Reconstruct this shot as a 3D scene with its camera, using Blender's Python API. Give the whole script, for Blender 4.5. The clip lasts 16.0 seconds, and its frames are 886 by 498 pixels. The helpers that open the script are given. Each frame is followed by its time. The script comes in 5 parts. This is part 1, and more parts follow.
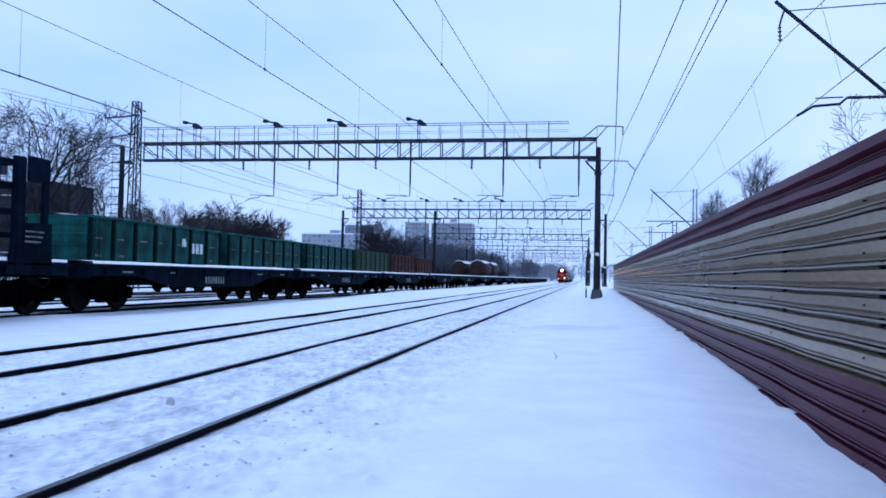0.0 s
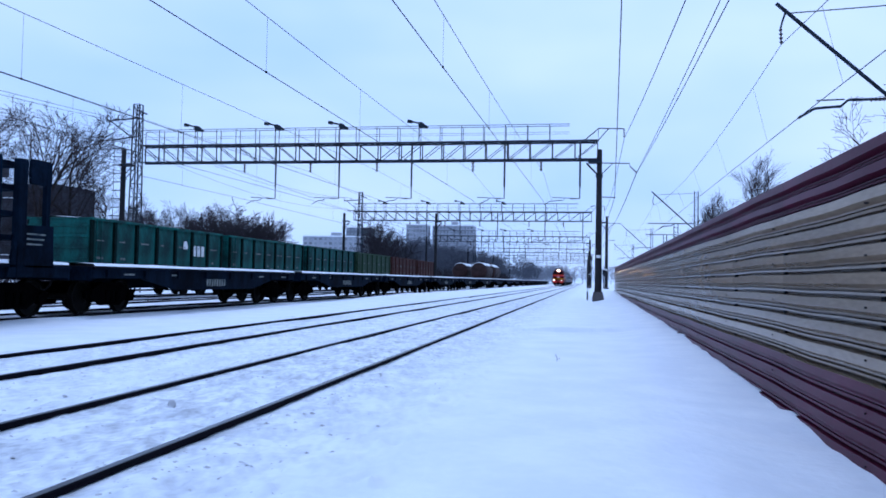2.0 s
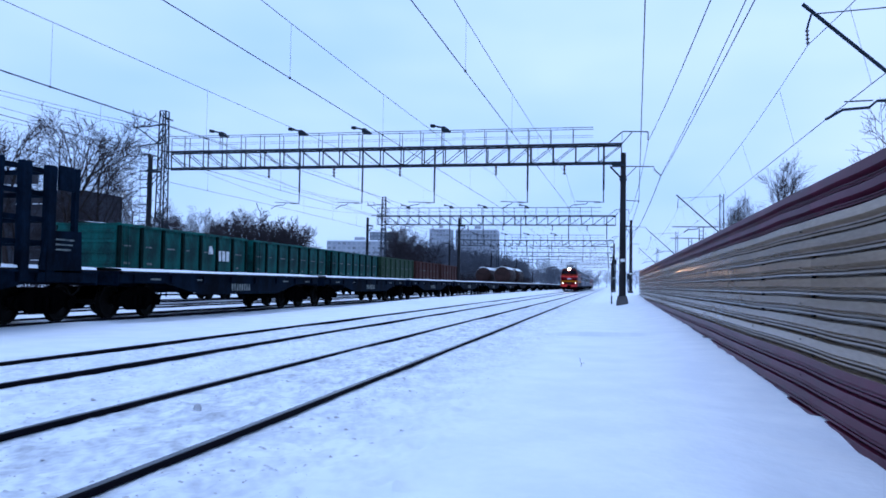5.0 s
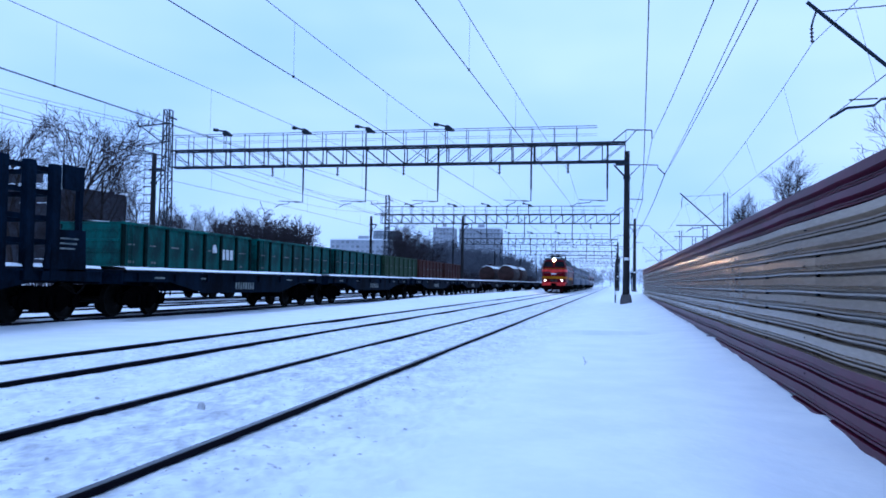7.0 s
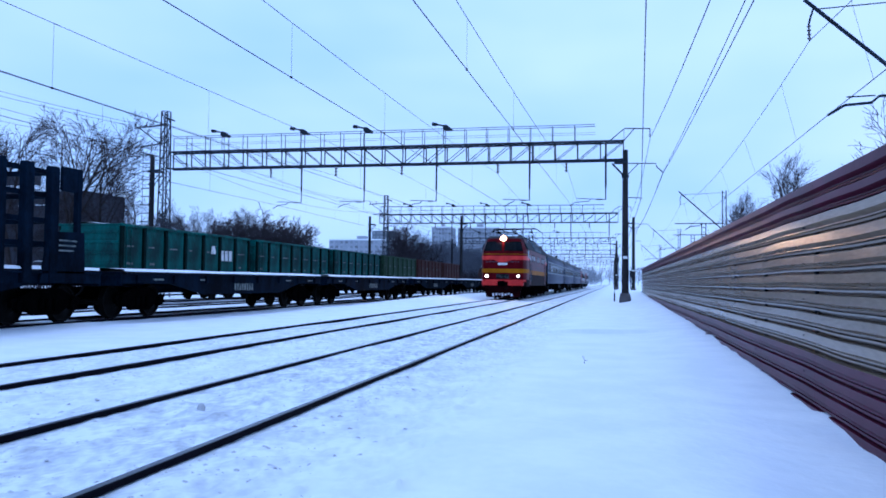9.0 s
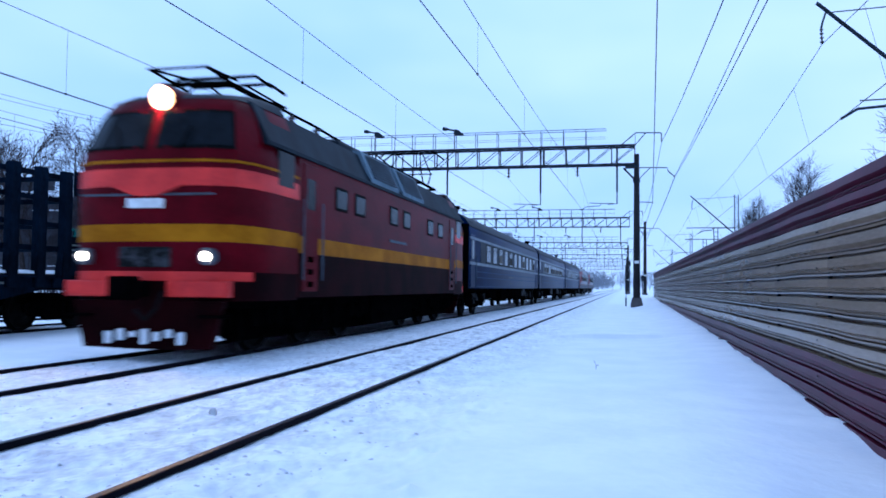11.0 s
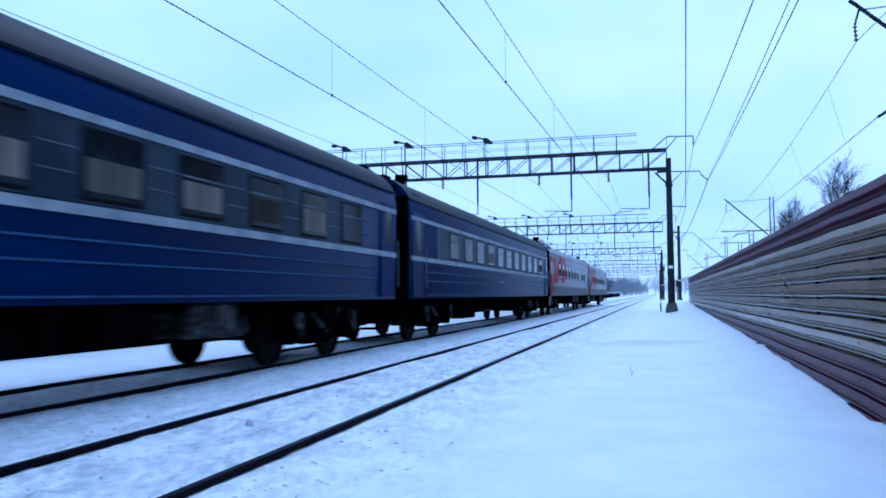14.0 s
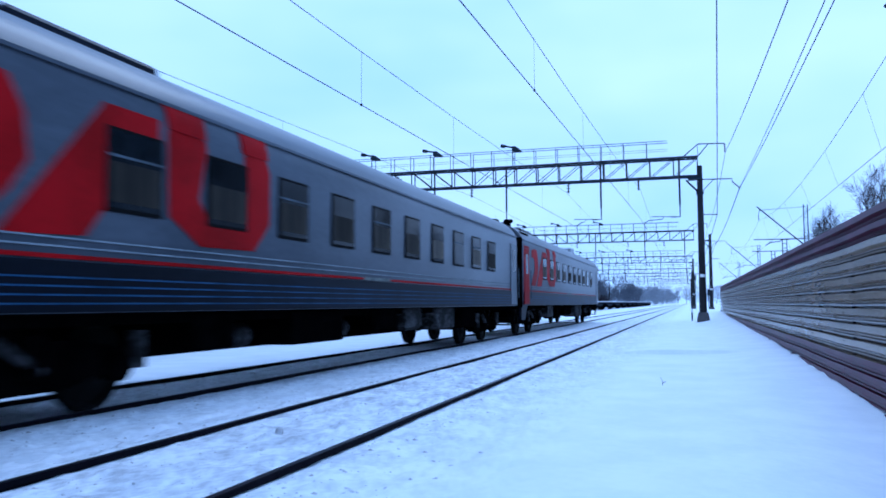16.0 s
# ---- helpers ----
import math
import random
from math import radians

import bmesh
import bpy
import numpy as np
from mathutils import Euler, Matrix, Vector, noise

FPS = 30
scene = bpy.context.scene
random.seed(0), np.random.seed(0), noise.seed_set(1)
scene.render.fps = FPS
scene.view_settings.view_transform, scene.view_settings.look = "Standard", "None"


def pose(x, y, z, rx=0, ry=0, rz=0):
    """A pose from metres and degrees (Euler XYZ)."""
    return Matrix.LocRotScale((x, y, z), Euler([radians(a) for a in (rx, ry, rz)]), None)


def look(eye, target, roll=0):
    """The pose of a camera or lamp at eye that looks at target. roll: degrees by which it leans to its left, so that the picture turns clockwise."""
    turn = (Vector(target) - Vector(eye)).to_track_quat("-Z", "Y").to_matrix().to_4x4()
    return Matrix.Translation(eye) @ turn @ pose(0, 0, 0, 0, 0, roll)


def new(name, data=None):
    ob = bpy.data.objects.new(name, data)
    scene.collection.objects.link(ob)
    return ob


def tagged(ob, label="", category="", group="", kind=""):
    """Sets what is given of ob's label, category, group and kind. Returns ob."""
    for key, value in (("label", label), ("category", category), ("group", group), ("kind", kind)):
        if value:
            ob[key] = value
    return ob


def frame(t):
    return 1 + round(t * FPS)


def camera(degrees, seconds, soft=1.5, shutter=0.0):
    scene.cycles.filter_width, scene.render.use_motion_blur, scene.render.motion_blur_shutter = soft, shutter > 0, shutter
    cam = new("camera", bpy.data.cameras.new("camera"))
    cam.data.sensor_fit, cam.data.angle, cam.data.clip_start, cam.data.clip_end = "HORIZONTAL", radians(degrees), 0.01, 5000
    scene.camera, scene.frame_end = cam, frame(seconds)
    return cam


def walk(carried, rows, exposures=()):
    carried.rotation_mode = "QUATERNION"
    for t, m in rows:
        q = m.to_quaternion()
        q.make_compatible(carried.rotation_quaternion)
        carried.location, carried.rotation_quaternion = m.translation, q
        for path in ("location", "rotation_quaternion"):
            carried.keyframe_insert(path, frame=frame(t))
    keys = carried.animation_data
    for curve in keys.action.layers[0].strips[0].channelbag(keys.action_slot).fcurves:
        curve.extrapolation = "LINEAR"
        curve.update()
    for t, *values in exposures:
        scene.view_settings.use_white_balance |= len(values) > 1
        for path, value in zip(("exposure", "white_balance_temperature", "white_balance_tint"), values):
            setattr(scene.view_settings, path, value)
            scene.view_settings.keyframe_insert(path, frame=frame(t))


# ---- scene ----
cam = camera(57.75, 16.0, soft=1.7, shutter=0.3)
EYE = (0.0, 0.0, 1.12)
# seconds, yaw, pitch, roll of a phone held by hand on one spot
TURNS = [
    (0, 10.01, 2.01, 1.09),
    (0.5, 9.96, 1.98, 0.84),
    (1, 9.98, 2.00, 0.85),
    (1.5, 10.07, 2.01, 1.05),
    (2, 10.10, 2.18, 1.07),
    (2.5, 10.29, 2.33, 0.99),
    (3, 10.40, 2.41, 1.04),
    (3.5, 10.71, 2.43, 0.88),
    (4, 11.12, 2.47, 0.92),
    (6.5, 12.13, 2.41, 0.90),
    (7, 12.01, 2.35, 0.97),
    (7.5, 11.88, 2.21, 0.82),
    (8, 11.81, 2.28, 0.70),
    (8.5, 11.93, 2.25, 0.63),
    (9, 11.93, 2.33, 0.60),
    (9.2, 11.94, 2.39, 0.75),
    (11.3, 12.99, 2.69, 0.32),
    (11.5, 13.31, 2.64, -0.11),
    (12, 13.96, 2.72, 0.16),
    (12.5, 14.24, 2.78, -0.39),
    (13, 14.57, 2.81, -0.30),
    (13.5, 14.68, 3.02, -0.17),
    (14, 14.97, 3.29, -0.42),
    (14.5, 15.58, 3.18, -0.30),
    (15, 15.87, 3.44, -0.31),
    (15.5, 16.47, 3.76, -0.32),
    (16, 17.02, 3.91, -0.30),
]
walk(cam, [(t, Matrix.Translation(EYE) @ pose(0, 0, 0, 90 + p, 0, y) @ pose(0, 0, 0, 0, 0, r)) for t, y, p, r in TURNS],
     exposures=[(0, -0.02, 5020, 16), (4, -0.02, 5020, 16), (7, 0.0, 4630, 15), (9, 0.0, 4630, 15), (11.5, 0.07, 4680, 11), (13, 0.13, 4600, 10), (16, 0.16, 4460, 10)])

# ---- light: an overcast winter morning ----
world = bpy.data.worlds.new("overcast")
scene.world = world
world.use_nodes = True
wn, wl = world.node_tree.nodes, world.node_tree.links
wn.clear()
w_out, w_bg, w_sky = wn.new("ShaderNodeOutputWorld"), wn.new("ShaderNodeBackground"), wn.new("ShaderNodeTexSky")
w_sky.sky_type, w_sky.sun_disc = "NISHITA", False
w_sky.sun_elevation, w_sky.sun_rotation, w_sky.dust_density = radians(14), radians(20), 3.0
w_co, w_map, w_noise = wn.new("ShaderNodeTexCoord"), wn.new("ShaderNodeMapping"), wn.new("ShaderNodeTexNoise")
w_map.inputs["Scale"].default_value = (1.6, 1.6, 4.0)
w_noise.inputs["Scale"].default_value, w_noise.inputs["Detail"].default_value = 1.5, 3.0
w_ramp, w_mix, w_scale = wn.new("ShaderNodeValToRGB"), wn.new("ShaderNodeMix"), wn.new("ShaderNodeMix")
w_ramp.color_ramp.elements[0].position, w_ramp.color_ramp.elements[0].color = 0.30, (0.52, 0.70, 0.99, 1)
w_ramp.color_ramp.elements[1].position, w_ramp.color_ramp.elements[1].color = 0.68, (0.74, 0.86, 1.03, 1)
w_scale.data_type = w_mix.data_type = "RGBA"
w_scale.blend_type = "MULTIPLY"
w_scale.inputs[0].default_value = 1.0
w_scale.inputs[7].default_value = (0.06, 0.06, 0.06, 1)
w_mix.inputs[0].default_value = 0.98
wl.new(w_co.outputs["Generated"], w_map.inputs["Vector"])
wl.new(w_map.outputs[0], w_noise.inputs["Vector"])
wl.new(w_noise.outputs["Fac"], w_ramp.inputs[0])
wl.new(w_sky.outputs[0], w_scale.inputs[6])
wl.new(w_scale.outputs[2], w_mix.inputs[6])
wl.new(w_ramp.outputs[0], w_mix.inputs[7])
wl.new(w_mix.outputs[2], w_bg.inputs["Color"])
wl.new(w_bg.outputs[0], w_out.inputs[0])
w_bg.inputs["Strength"].default_value = 1.0

sun = new("sun", bpy.data.lights.new("sun", "SUN"))
sun.data.energy, sun.data.angle, sun.data.color = 0.5, radians(25), (1.0, 0.97, 0.93)
sun.matrix_world = look((-6, 55, 62), (0, 0, 0))


# ---- materials ----
def mat(name, a, b=None, rough=0.7, metal=0.0, scale=3.0, bump=0.0, fine=40.0, stretch=(1, 1, 1), spec=0.5, vary=0.0, low=0.35, high=0.65):
    """Two tones in coarse patches with a finer grain, a bump, and a tone that varies from piece to piece."""
    m = bpy.data.materials.new(name)
    m.use_nodes = True
    n, l = m.node_tree.nodes, m.node_tree.links
    s = n["Principled BSDF"]
    b = b or tuple(c * 0.75 for c in a)
    co, mp = n.new("ShaderNodeTexCoord"), n.new("ShaderNodeMapping")
    mp.inputs["Scale"].default_value = stretch
    l.new(co.outputs["Object"], mp.inputs[0])
    big, small = n.new("ShaderNodeTexNoise"), n.new("ShaderNodeTexNoise")
    big.inputs["Scale"].default_value, big.inputs["Detail"].default_value = scale, 5
    small.inputs["Scale"].default_value, small.inputs["Detail"].default_value = fine, 4
    for q in (big, small):
        l.new(mp.outputs[0], q.inputs["Vector"])
    add = n.new("ShaderNodeMath")
    add.operation = "MULTIPLY_ADD"
    add.inputs[1].default_value = 0.35
    l.new(small.outputs["Fac"], add.inputs[0])
    l.new(big.outputs["Fac"], add.inputs[2])
    sub = n.new("ShaderNodeMath")
    sub.operation = "SUBTRACT"
    sub.inputs[1].default_value = 0.175
    l.new(add.outputs[0], sub.inputs[0])
    ramp = n.new("ShaderNodeValToRGB")
    ramp.color_ramp.elements[0].position, ramp.color_ramp.elements[0].color = low, (*b, 1)
    ramp.color_ramp.elements[1].position, ramp.color_ramp.elements[1].color = high, (*a, 1)
    l.new(sub.outputs[0], ramp.inputs[0])
    last = ramp.outputs[0]
    if vary:
        info, hsv, rng = n.new("ShaderNodeObjectInfo"), n.new("ShaderNodeHueSaturation"), n.new("ShaderNodeMapRange")
        rng.inputs[3].default_value, rng.inputs[4].default_value = 1 - vary, 1 + vary
        l.new(info.outputs["Random"], rng.inputs[0])
        l.new(rng.outputs[0], hsv.inputs["Value"])
        l.new(last, hsv.inputs["Color"])
        last = hsv.outputs[0]
    l.new(last, s.inputs["Base Color"])
    s.inputs["Roughness"].default_value, s.inputs["Metallic"].default_value = rough, metal
    s.inputs["Specular IOR Level"].default_value = spec
    if bump:
        bp = n.new("ShaderNodeBump")
        bp.inputs["Strength"].default_value, bp.inputs["Distance"].default_value = 0.6, bump
        l.new(sub.outputs[0], bp.inputs["Height"])
        l.new(bp.outputs[0], s.inputs["Normal"])
    return m


def dirty_near_tracks(m):
    """Grit and trodden crust in a strip along the tracks, by the ground's own coordinates."""
    n, l = m.node_tree.nodes, m.node_tree.links
    s = n["Principled BSDF"]
    old = s.inputs["Base Color"].links[0].from_socket
    co, sep = n.new("ShaderNodeTexCoord"), n.new("ShaderNodeSeparateXYZ")
    l.new(co.outputs["Object"], sep.inputs[0])
    strip = n.new("ShaderNodeValToRGB")
    rng_ = n.new("ShaderNodeMapRange")
    rng_.inputs[1].default_value, rng_.inputs[2].default_value = -10.0, 0.0
    l.new(sep.outputs["X"], rng_.inputs[0])
    l.new(rng_.outputs[0], strip.inputs[0])
    e = strip.color_ramp.elements
    e[0].position, e[0].color = 0.12, (0, 0, 0, 1)
    e[1].position, e[1].color = 0.22, (0.75, 0.75, 0.75, 1)
    for pos, v in ((0.40, 0.75), (0.50, 0.45), (0.58, 1.0), (0.72, 1.0), (0.80, 0.55), (0.90, 0.0)):
        q = e.new(pos)
        q.color = (v, v, v, 1)
    mp = n.new("ShaderNodeMapping")
    mp.inputs["Scale"].default_value = (1.0, 0.55, 1.0)
    l.new(co.outputs["Object"], mp.inputs[0])
    a, b = n.new("ShaderNodeTexNoise"), n.new("ShaderNodeTexNoise")
    a.inputs["Scale"].default_value, a.inputs["Detail"].default_value = 13.0, 6.0
    b.inputs["Scale"].default_value, b.inputs["Detail"].default_value = 3.2, 4.0
    for q in (a, b):
        l.new(mp.outputs[0], q.inputs["Vector"])
    add = n.new("ShaderNodeMath")
    add.operation = "ADD"
    l.new(a.outputs["Fac"], add.inputs[0])
    l.new(b.outputs["Fac"], add.inputs[1])
    spots = n.new("ShaderNodeValToRGB")
    spots.color_ramp.elements[0].position, spots.color_ramp.elements[0].color = 0.42, (0, 0, 0, 1)
    spots.color_ramp.elements[1].position, spots.color_ramp.elements[1].color = 0.66, (1, 1, 1, 1)
    half = n.new("ShaderNodeMath")
    half.operation = "MULTIPLY"
    half.inputs[1].default_value = 0.5
    l.new(add.outputs[0], half.inputs[0])
    l.new(half.outputs[0], spots.inputs[0])
    mul = n.new("ShaderNodeMath")
    mul.operation = "MULTIPLY"
    l.new(spots.outputs[0], mul.inputs[0])
    l.new(strip.outputs[0], mul.inputs[1])
    mix = n.new("ShaderNodeMix")
    mix.data_type = "RGBA"
    l.new(mul.outputs[0], mix.inputs[0])
    l.new(old, mix.inputs[6])
    mix.inputs[7].default_value = (0.43, 0.44, 0.46, 1)
    l.new(mix.outputs[2], s.inputs["Base Color"])


def glow(name, colour, strength):
    m = bpy.data.materials.new(name)
    m.use_nodes = True
    s = m.node_tree.nodes["Principled BSDF"]
    s.inputs["Base Color"].default_value = (0.8, 0.8, 0.8, 1)
    s.inputs["Emission Color"].default_value, s.inputs["Emission Strength"].default_value = (*colour, 1), strength
    return m


SNOW = mat("snow", (0.90, 0.91, 0.93), (0.82, 0.84, 0.88), rough=0.65, scale=1.2, fine=9, bump=0.05, spec=0.2)
dirty_near_tracks(SNOW)
SNOW_TOP = mat("settled_snow", (0.88, 0.89, 0.91), (0.76, 0.78, 0.80), rough=0.7, scale=2.0, fine=20, bump=0.02, spec=0.2)
TRODDEN = mat("dirty_snow", (0.66, 0.66, 0.68), (0.42, 0.40, 0.40), rough=0.8, scale=3.0, fine=25, bump=0.03, spec=0.2)
RAIL_SIDE = mat("rusty_rail", (0.005, 0.004, 0.008), (0.002, 0.002, 0.004), spec=0.04, rough=0.8, scale=3, fine=60, bump=0.004)
RAIL_HEAD = mat("worn_rail_head", (0.050, 0.050, 0.065), (0.006, 0.006, 0.010), rough=0.3, metal=0.6, scale=1.0, fine=30)
MAROON = mat("maroon_enamel", (0.080, 0.0080, 0.027), (0.048, 0.004, 0.015), rough=0.34, scale=0.8, fine=20, bump=0.002, spec=0.07)
CREAM = mat("cream_enamel", (0.30, 0.222, 0.150), (0.19, 0.142, 0.096), rough=0.20, scale=0.8, fine=20, bump=0.002, spec=0.12, stretch=(1, 0.25, 2))
STEEL = mat("painted_steel", (0.022, 0.030, 0.042), (0.010, 0.012, 0.016), rough=0.7, spec=0.12, scale=2, fine=30)
GREY_STEEL = mat("galvanised_steel", (0.085, 0.105, 0.13), (0.05, 0.06, 0.07), rough=0.6, spec=0.2, scale=2, fine=30)
CONCRETE = mat("old_concrete", (0.032, 0.030, 0.032), (0.016, 0.015, 0.017), spec=0.1, rough=0.9, scale=1.5, fine=30, bump=0.01, stretch=(1, 1, 0.3))
FOOTING = mat("footing_concrete", (0.11, 0.10, 0.10), (0.06, 0.055, 0.06), rough=0.9, scale=2, fine=30, bump=0.01)
WHITE_PAINT = mat("white_paint", (0.78, 0.78, 0.76), (0.55, 0.55, 0.53), rough=0.6, scale=5, fine=50)
WIRE = mat("copper_wire", (0.020, 0.020, 0.024), rough=0.7, spec=0.1)
CERAMIC = mat("brown_insulator", (0.05, 0.03, 0.025), rough=0.25, spec=0.6)
BARK = mat("bark", (0.030, 0.023, 0.022), (0.015, 0.012, 0.012), spec=0.1, rough=0.9, scale=6, fine=40)
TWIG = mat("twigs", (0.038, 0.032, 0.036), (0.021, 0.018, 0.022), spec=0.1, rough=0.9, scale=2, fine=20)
# Distance haze is put into the next two paler twig colours.
HAZE_TWIG = mat("hazed_twigs", (0.115, 0.122, 0.145), (0.068, 0.073, 0.090), spec=0.1, rough=0.9, scale=2, fine=20)
FAR_HAZE_TWIG = mat("far_hazed_twigs", (0.30, 0.315, 0.35), (0.22, 0.23, 0.26), spec=0.1, rough=0.9, scale=2, fine=20)
# Near black: the deep shade under the vehicles is put into this colour.
UNDER = mat("near_black_gear", (0.0022, 0.0020, 0.0022), (0.0008, 0.0008, 0.0009), rough=0.9, scale=3, fine=30, spec=0.0)
UNDER_GREY = mat("frosted_gear", (0.075, 0.075, 0.080), (0.006, 0.006, 0.006), rough=0.85, scale=4, fine=16, spec=0.1, low=0.45, high=0.75)
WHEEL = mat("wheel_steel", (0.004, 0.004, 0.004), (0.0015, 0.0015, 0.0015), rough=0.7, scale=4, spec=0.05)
GONDOLA_GREEN = mat("faded_green_paint", (0.011, 0.084, 0.070), (0.004, 0.026, 0.024), spec=0.15, rough=0.7, scale=1.4, fine=12, vary=0.25, stretch=(1, 1, 0.5))
GONDOLA_OLIVE = mat("olive_green_paint", (0.024, 0.058, 0.026), (0.012, 0.028, 0.014), spec=0.15, rough=0.7, scale=1.2, fine=12, stretch=(1, 1, 0.5))
GONDOLA_RUST = mat("rust_brown_paint", (0.070, 0.024, 0.018), (0.034, 0.012, 0.010), spec=0.15, rough=0.8, scale=1.2, fine=12, stretch=(1, 1, 0.5))
FLAT_BLUE = mat("faded_blue_grey_paint", (0.0045, 0.010, 0.021), (0.0012, 0.0025, 0.0055), spec=0.02, rough=0.75, scale=1.6, fine=14, vary=0.15, stretch=(1, 1, 0.6))
TANK_RUST = mat("tank_paint", (0.045, 0.022, 0.019), (0.020, 0.012, 0.011), spec=0.15, rough=0.7, scale=1.2, fine=12)
TANK_GREY = mat("grey_tank_paint", (0.30, 0.30, 0.30), (0.16, 0.16, 0.16), rough=0.6, scale=1.2, fine=12)
LOCO_RED = mat("dark_red_enamel", (0.100, 0.0021, 0.0070), (0.055, 0.0013, 0.004), rough=0.36, scale=1.5, fine=18, spec=0.03, stretch=(1, 0.5, 1))
LOCO_BRIGHT = mat("bright_red_enamel", (0.70, 0.040, 0.030), (0.46, 0.022, 0.020), spec=0.2, rough=0.4, scale=1.5, fine=18)
LOCO_LOW = mat("grimy_maroon_skirt", (0.015, 0.0012, 0.0022), (0.005, 0.0006, 0.001), spec=0.02, rough=0.6, scale=1.5, fine=18)
LOCO_YELLOW = mat("yellow_enamel", (0.40, 0.155, 0.003), (0.25, 0.090, 0.002), spec=0.02, rough=0.5, scale=1.5, fine=18)
ROOF_GREY = mat("dark_grey_roof", (0.016, 0.023, 0.031), (0.008, 0.011, 0.016), spec=0.06, rough=0.6, scale=1.5, fine=14)
LOUVRE = mat("light_grey_louvre", (0.16, 0.215, 0.26), (0.10, 0.135, 0.165), spec=0.1, rough=0.6, scale=2, fine=20)
COACH_BLUE = mat("deep_blue_enamel", (0.0013, 0.0120, 0.060), (0.0007, 0.0060, 0.034), rough=0.36, scale=0.8, fine=12, spec=0.03, stretch=(1, 0.4, 1))
COACH_ROOF = mat("coach_roof_paint", (0.0024, 0.0065, 0.018), (0.001, 0.003, 0.009), spec=0.03, rough=0.45, scale=1.0, fine=14, stretch=(1, 0.5, 1))
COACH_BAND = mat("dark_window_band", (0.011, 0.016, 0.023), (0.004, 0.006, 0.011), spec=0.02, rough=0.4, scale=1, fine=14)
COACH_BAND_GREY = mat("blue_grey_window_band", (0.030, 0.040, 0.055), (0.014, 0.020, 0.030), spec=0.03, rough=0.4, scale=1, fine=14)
STRIPE_WHITE = mat("pale_stripe", (0.27, 0.29, 0.31), (0.16, 0.18, 0.20), spec=0.1, rough=0.6, scale=2, fine=20)
STRIPE_BLUE = mat("light_blue_stripe", (0.034, 0.075, 0.16), (0.015, 0.04, 0.09), spec=0.1, rough=0.6, scale=2, fine=20)
COACH_GREY = mat("light_grey_enamel", (0.082, 0.092, 0.112), (0.046, 0.053, 0.068), rough=0.30, spec=0.16, scale=0.8, fine=12, stretch=(1, 0.4, 1))
COACH_LOW = mat("slate_grey_enamel", (0.005, 0.0075, 0.015), (0.0025, 0.0035, 0.007), spec=0.05, rough=0.4, scale=1, fine=12, stretch=(1, 0.4, 1))
COACH_RED = mat("signal_red_enamel", (0.30, 0.0040, 0.007), (0.18, 0.003, 0.004), spec=0.02, rough=0.45, scale=1, fine=12)
GLASS = mat("coach_glass", (0.005, 0.007, 0.010), (0.0015, 0.0025, 0.004), rough=0.08, scale=1.5, spec=0.08, fine=6, vary=0.6)
CURTAIN = mat("pale_curtain", (0.115, 0.098, 0.076), (0.040, 0.038, 0.036), rough=0.9, spec=0.05, scale=1.5, fine=18, vary=0.7, stretch=(1, 3, 0.3))
RUBBER = mat("black_rubber", (0.004, 0.004, 0.0045), rough=0.9, spec=0.08)
HEADLIGHT = glow("headlight", (1.0, 0.50, 0.18), 900.0)
MARKER = glow("buffer_light", (1.0, 0.62, 0.34), 60.0)
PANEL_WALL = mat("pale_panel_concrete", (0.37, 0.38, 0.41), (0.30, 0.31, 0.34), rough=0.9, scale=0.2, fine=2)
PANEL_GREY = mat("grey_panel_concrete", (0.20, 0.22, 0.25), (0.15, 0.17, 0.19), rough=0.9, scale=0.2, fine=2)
# Glass paled towards the walls: distance haze is put into its colour.
WINDOW_HAZED = mat("hazed_window_glass", (0.24, 0.25, 0.27), (0.18, 0.19, 0.21), rough=0.3, scale=0.5, vary=0.4)
BRICK_DARK = mat("dark_brickwork", (0.026, 0.027, 0.036), (0.014, 0.015, 0.021), rough=0.9, scale=1.0, fine=20)
DRY_GRASS = mat("dry_stalk", (0.13, 0.10, 0.07), rough=0.9)
# Orange glow for a disc that imitates the bloom round the headlight.
HALO = glow("headlight_halo", (1.0, 0.42, 0.12), 9.0)
MARKING = mat("faded_marking", (0.20, 0.21, 0.19), (0.06, 0.07, 0.07), rough=0.8, spec=0.1, scale=6, fine=40)
DIM_GLASS = mat("unlit_window", (0.030, 0.030, 0.034), (0.016, 0.016, 0.020), rough=0.4, spec=0.1, vary=0.4)
RIB_GREEN = mat("dark_green_rib", (0.0035, 0.014, 0.013), (0.0018, 0.007, 0.006), rough=0.8, spec=0.05, scale=2, fine=16)
LOCO_GLASS = mat("engine_room_glass", (0.016, 0.027, 0.034), (0.005, 0.008, 0.010), rough=0.2, spec=0.12, scale=2.0, vary=0.3)


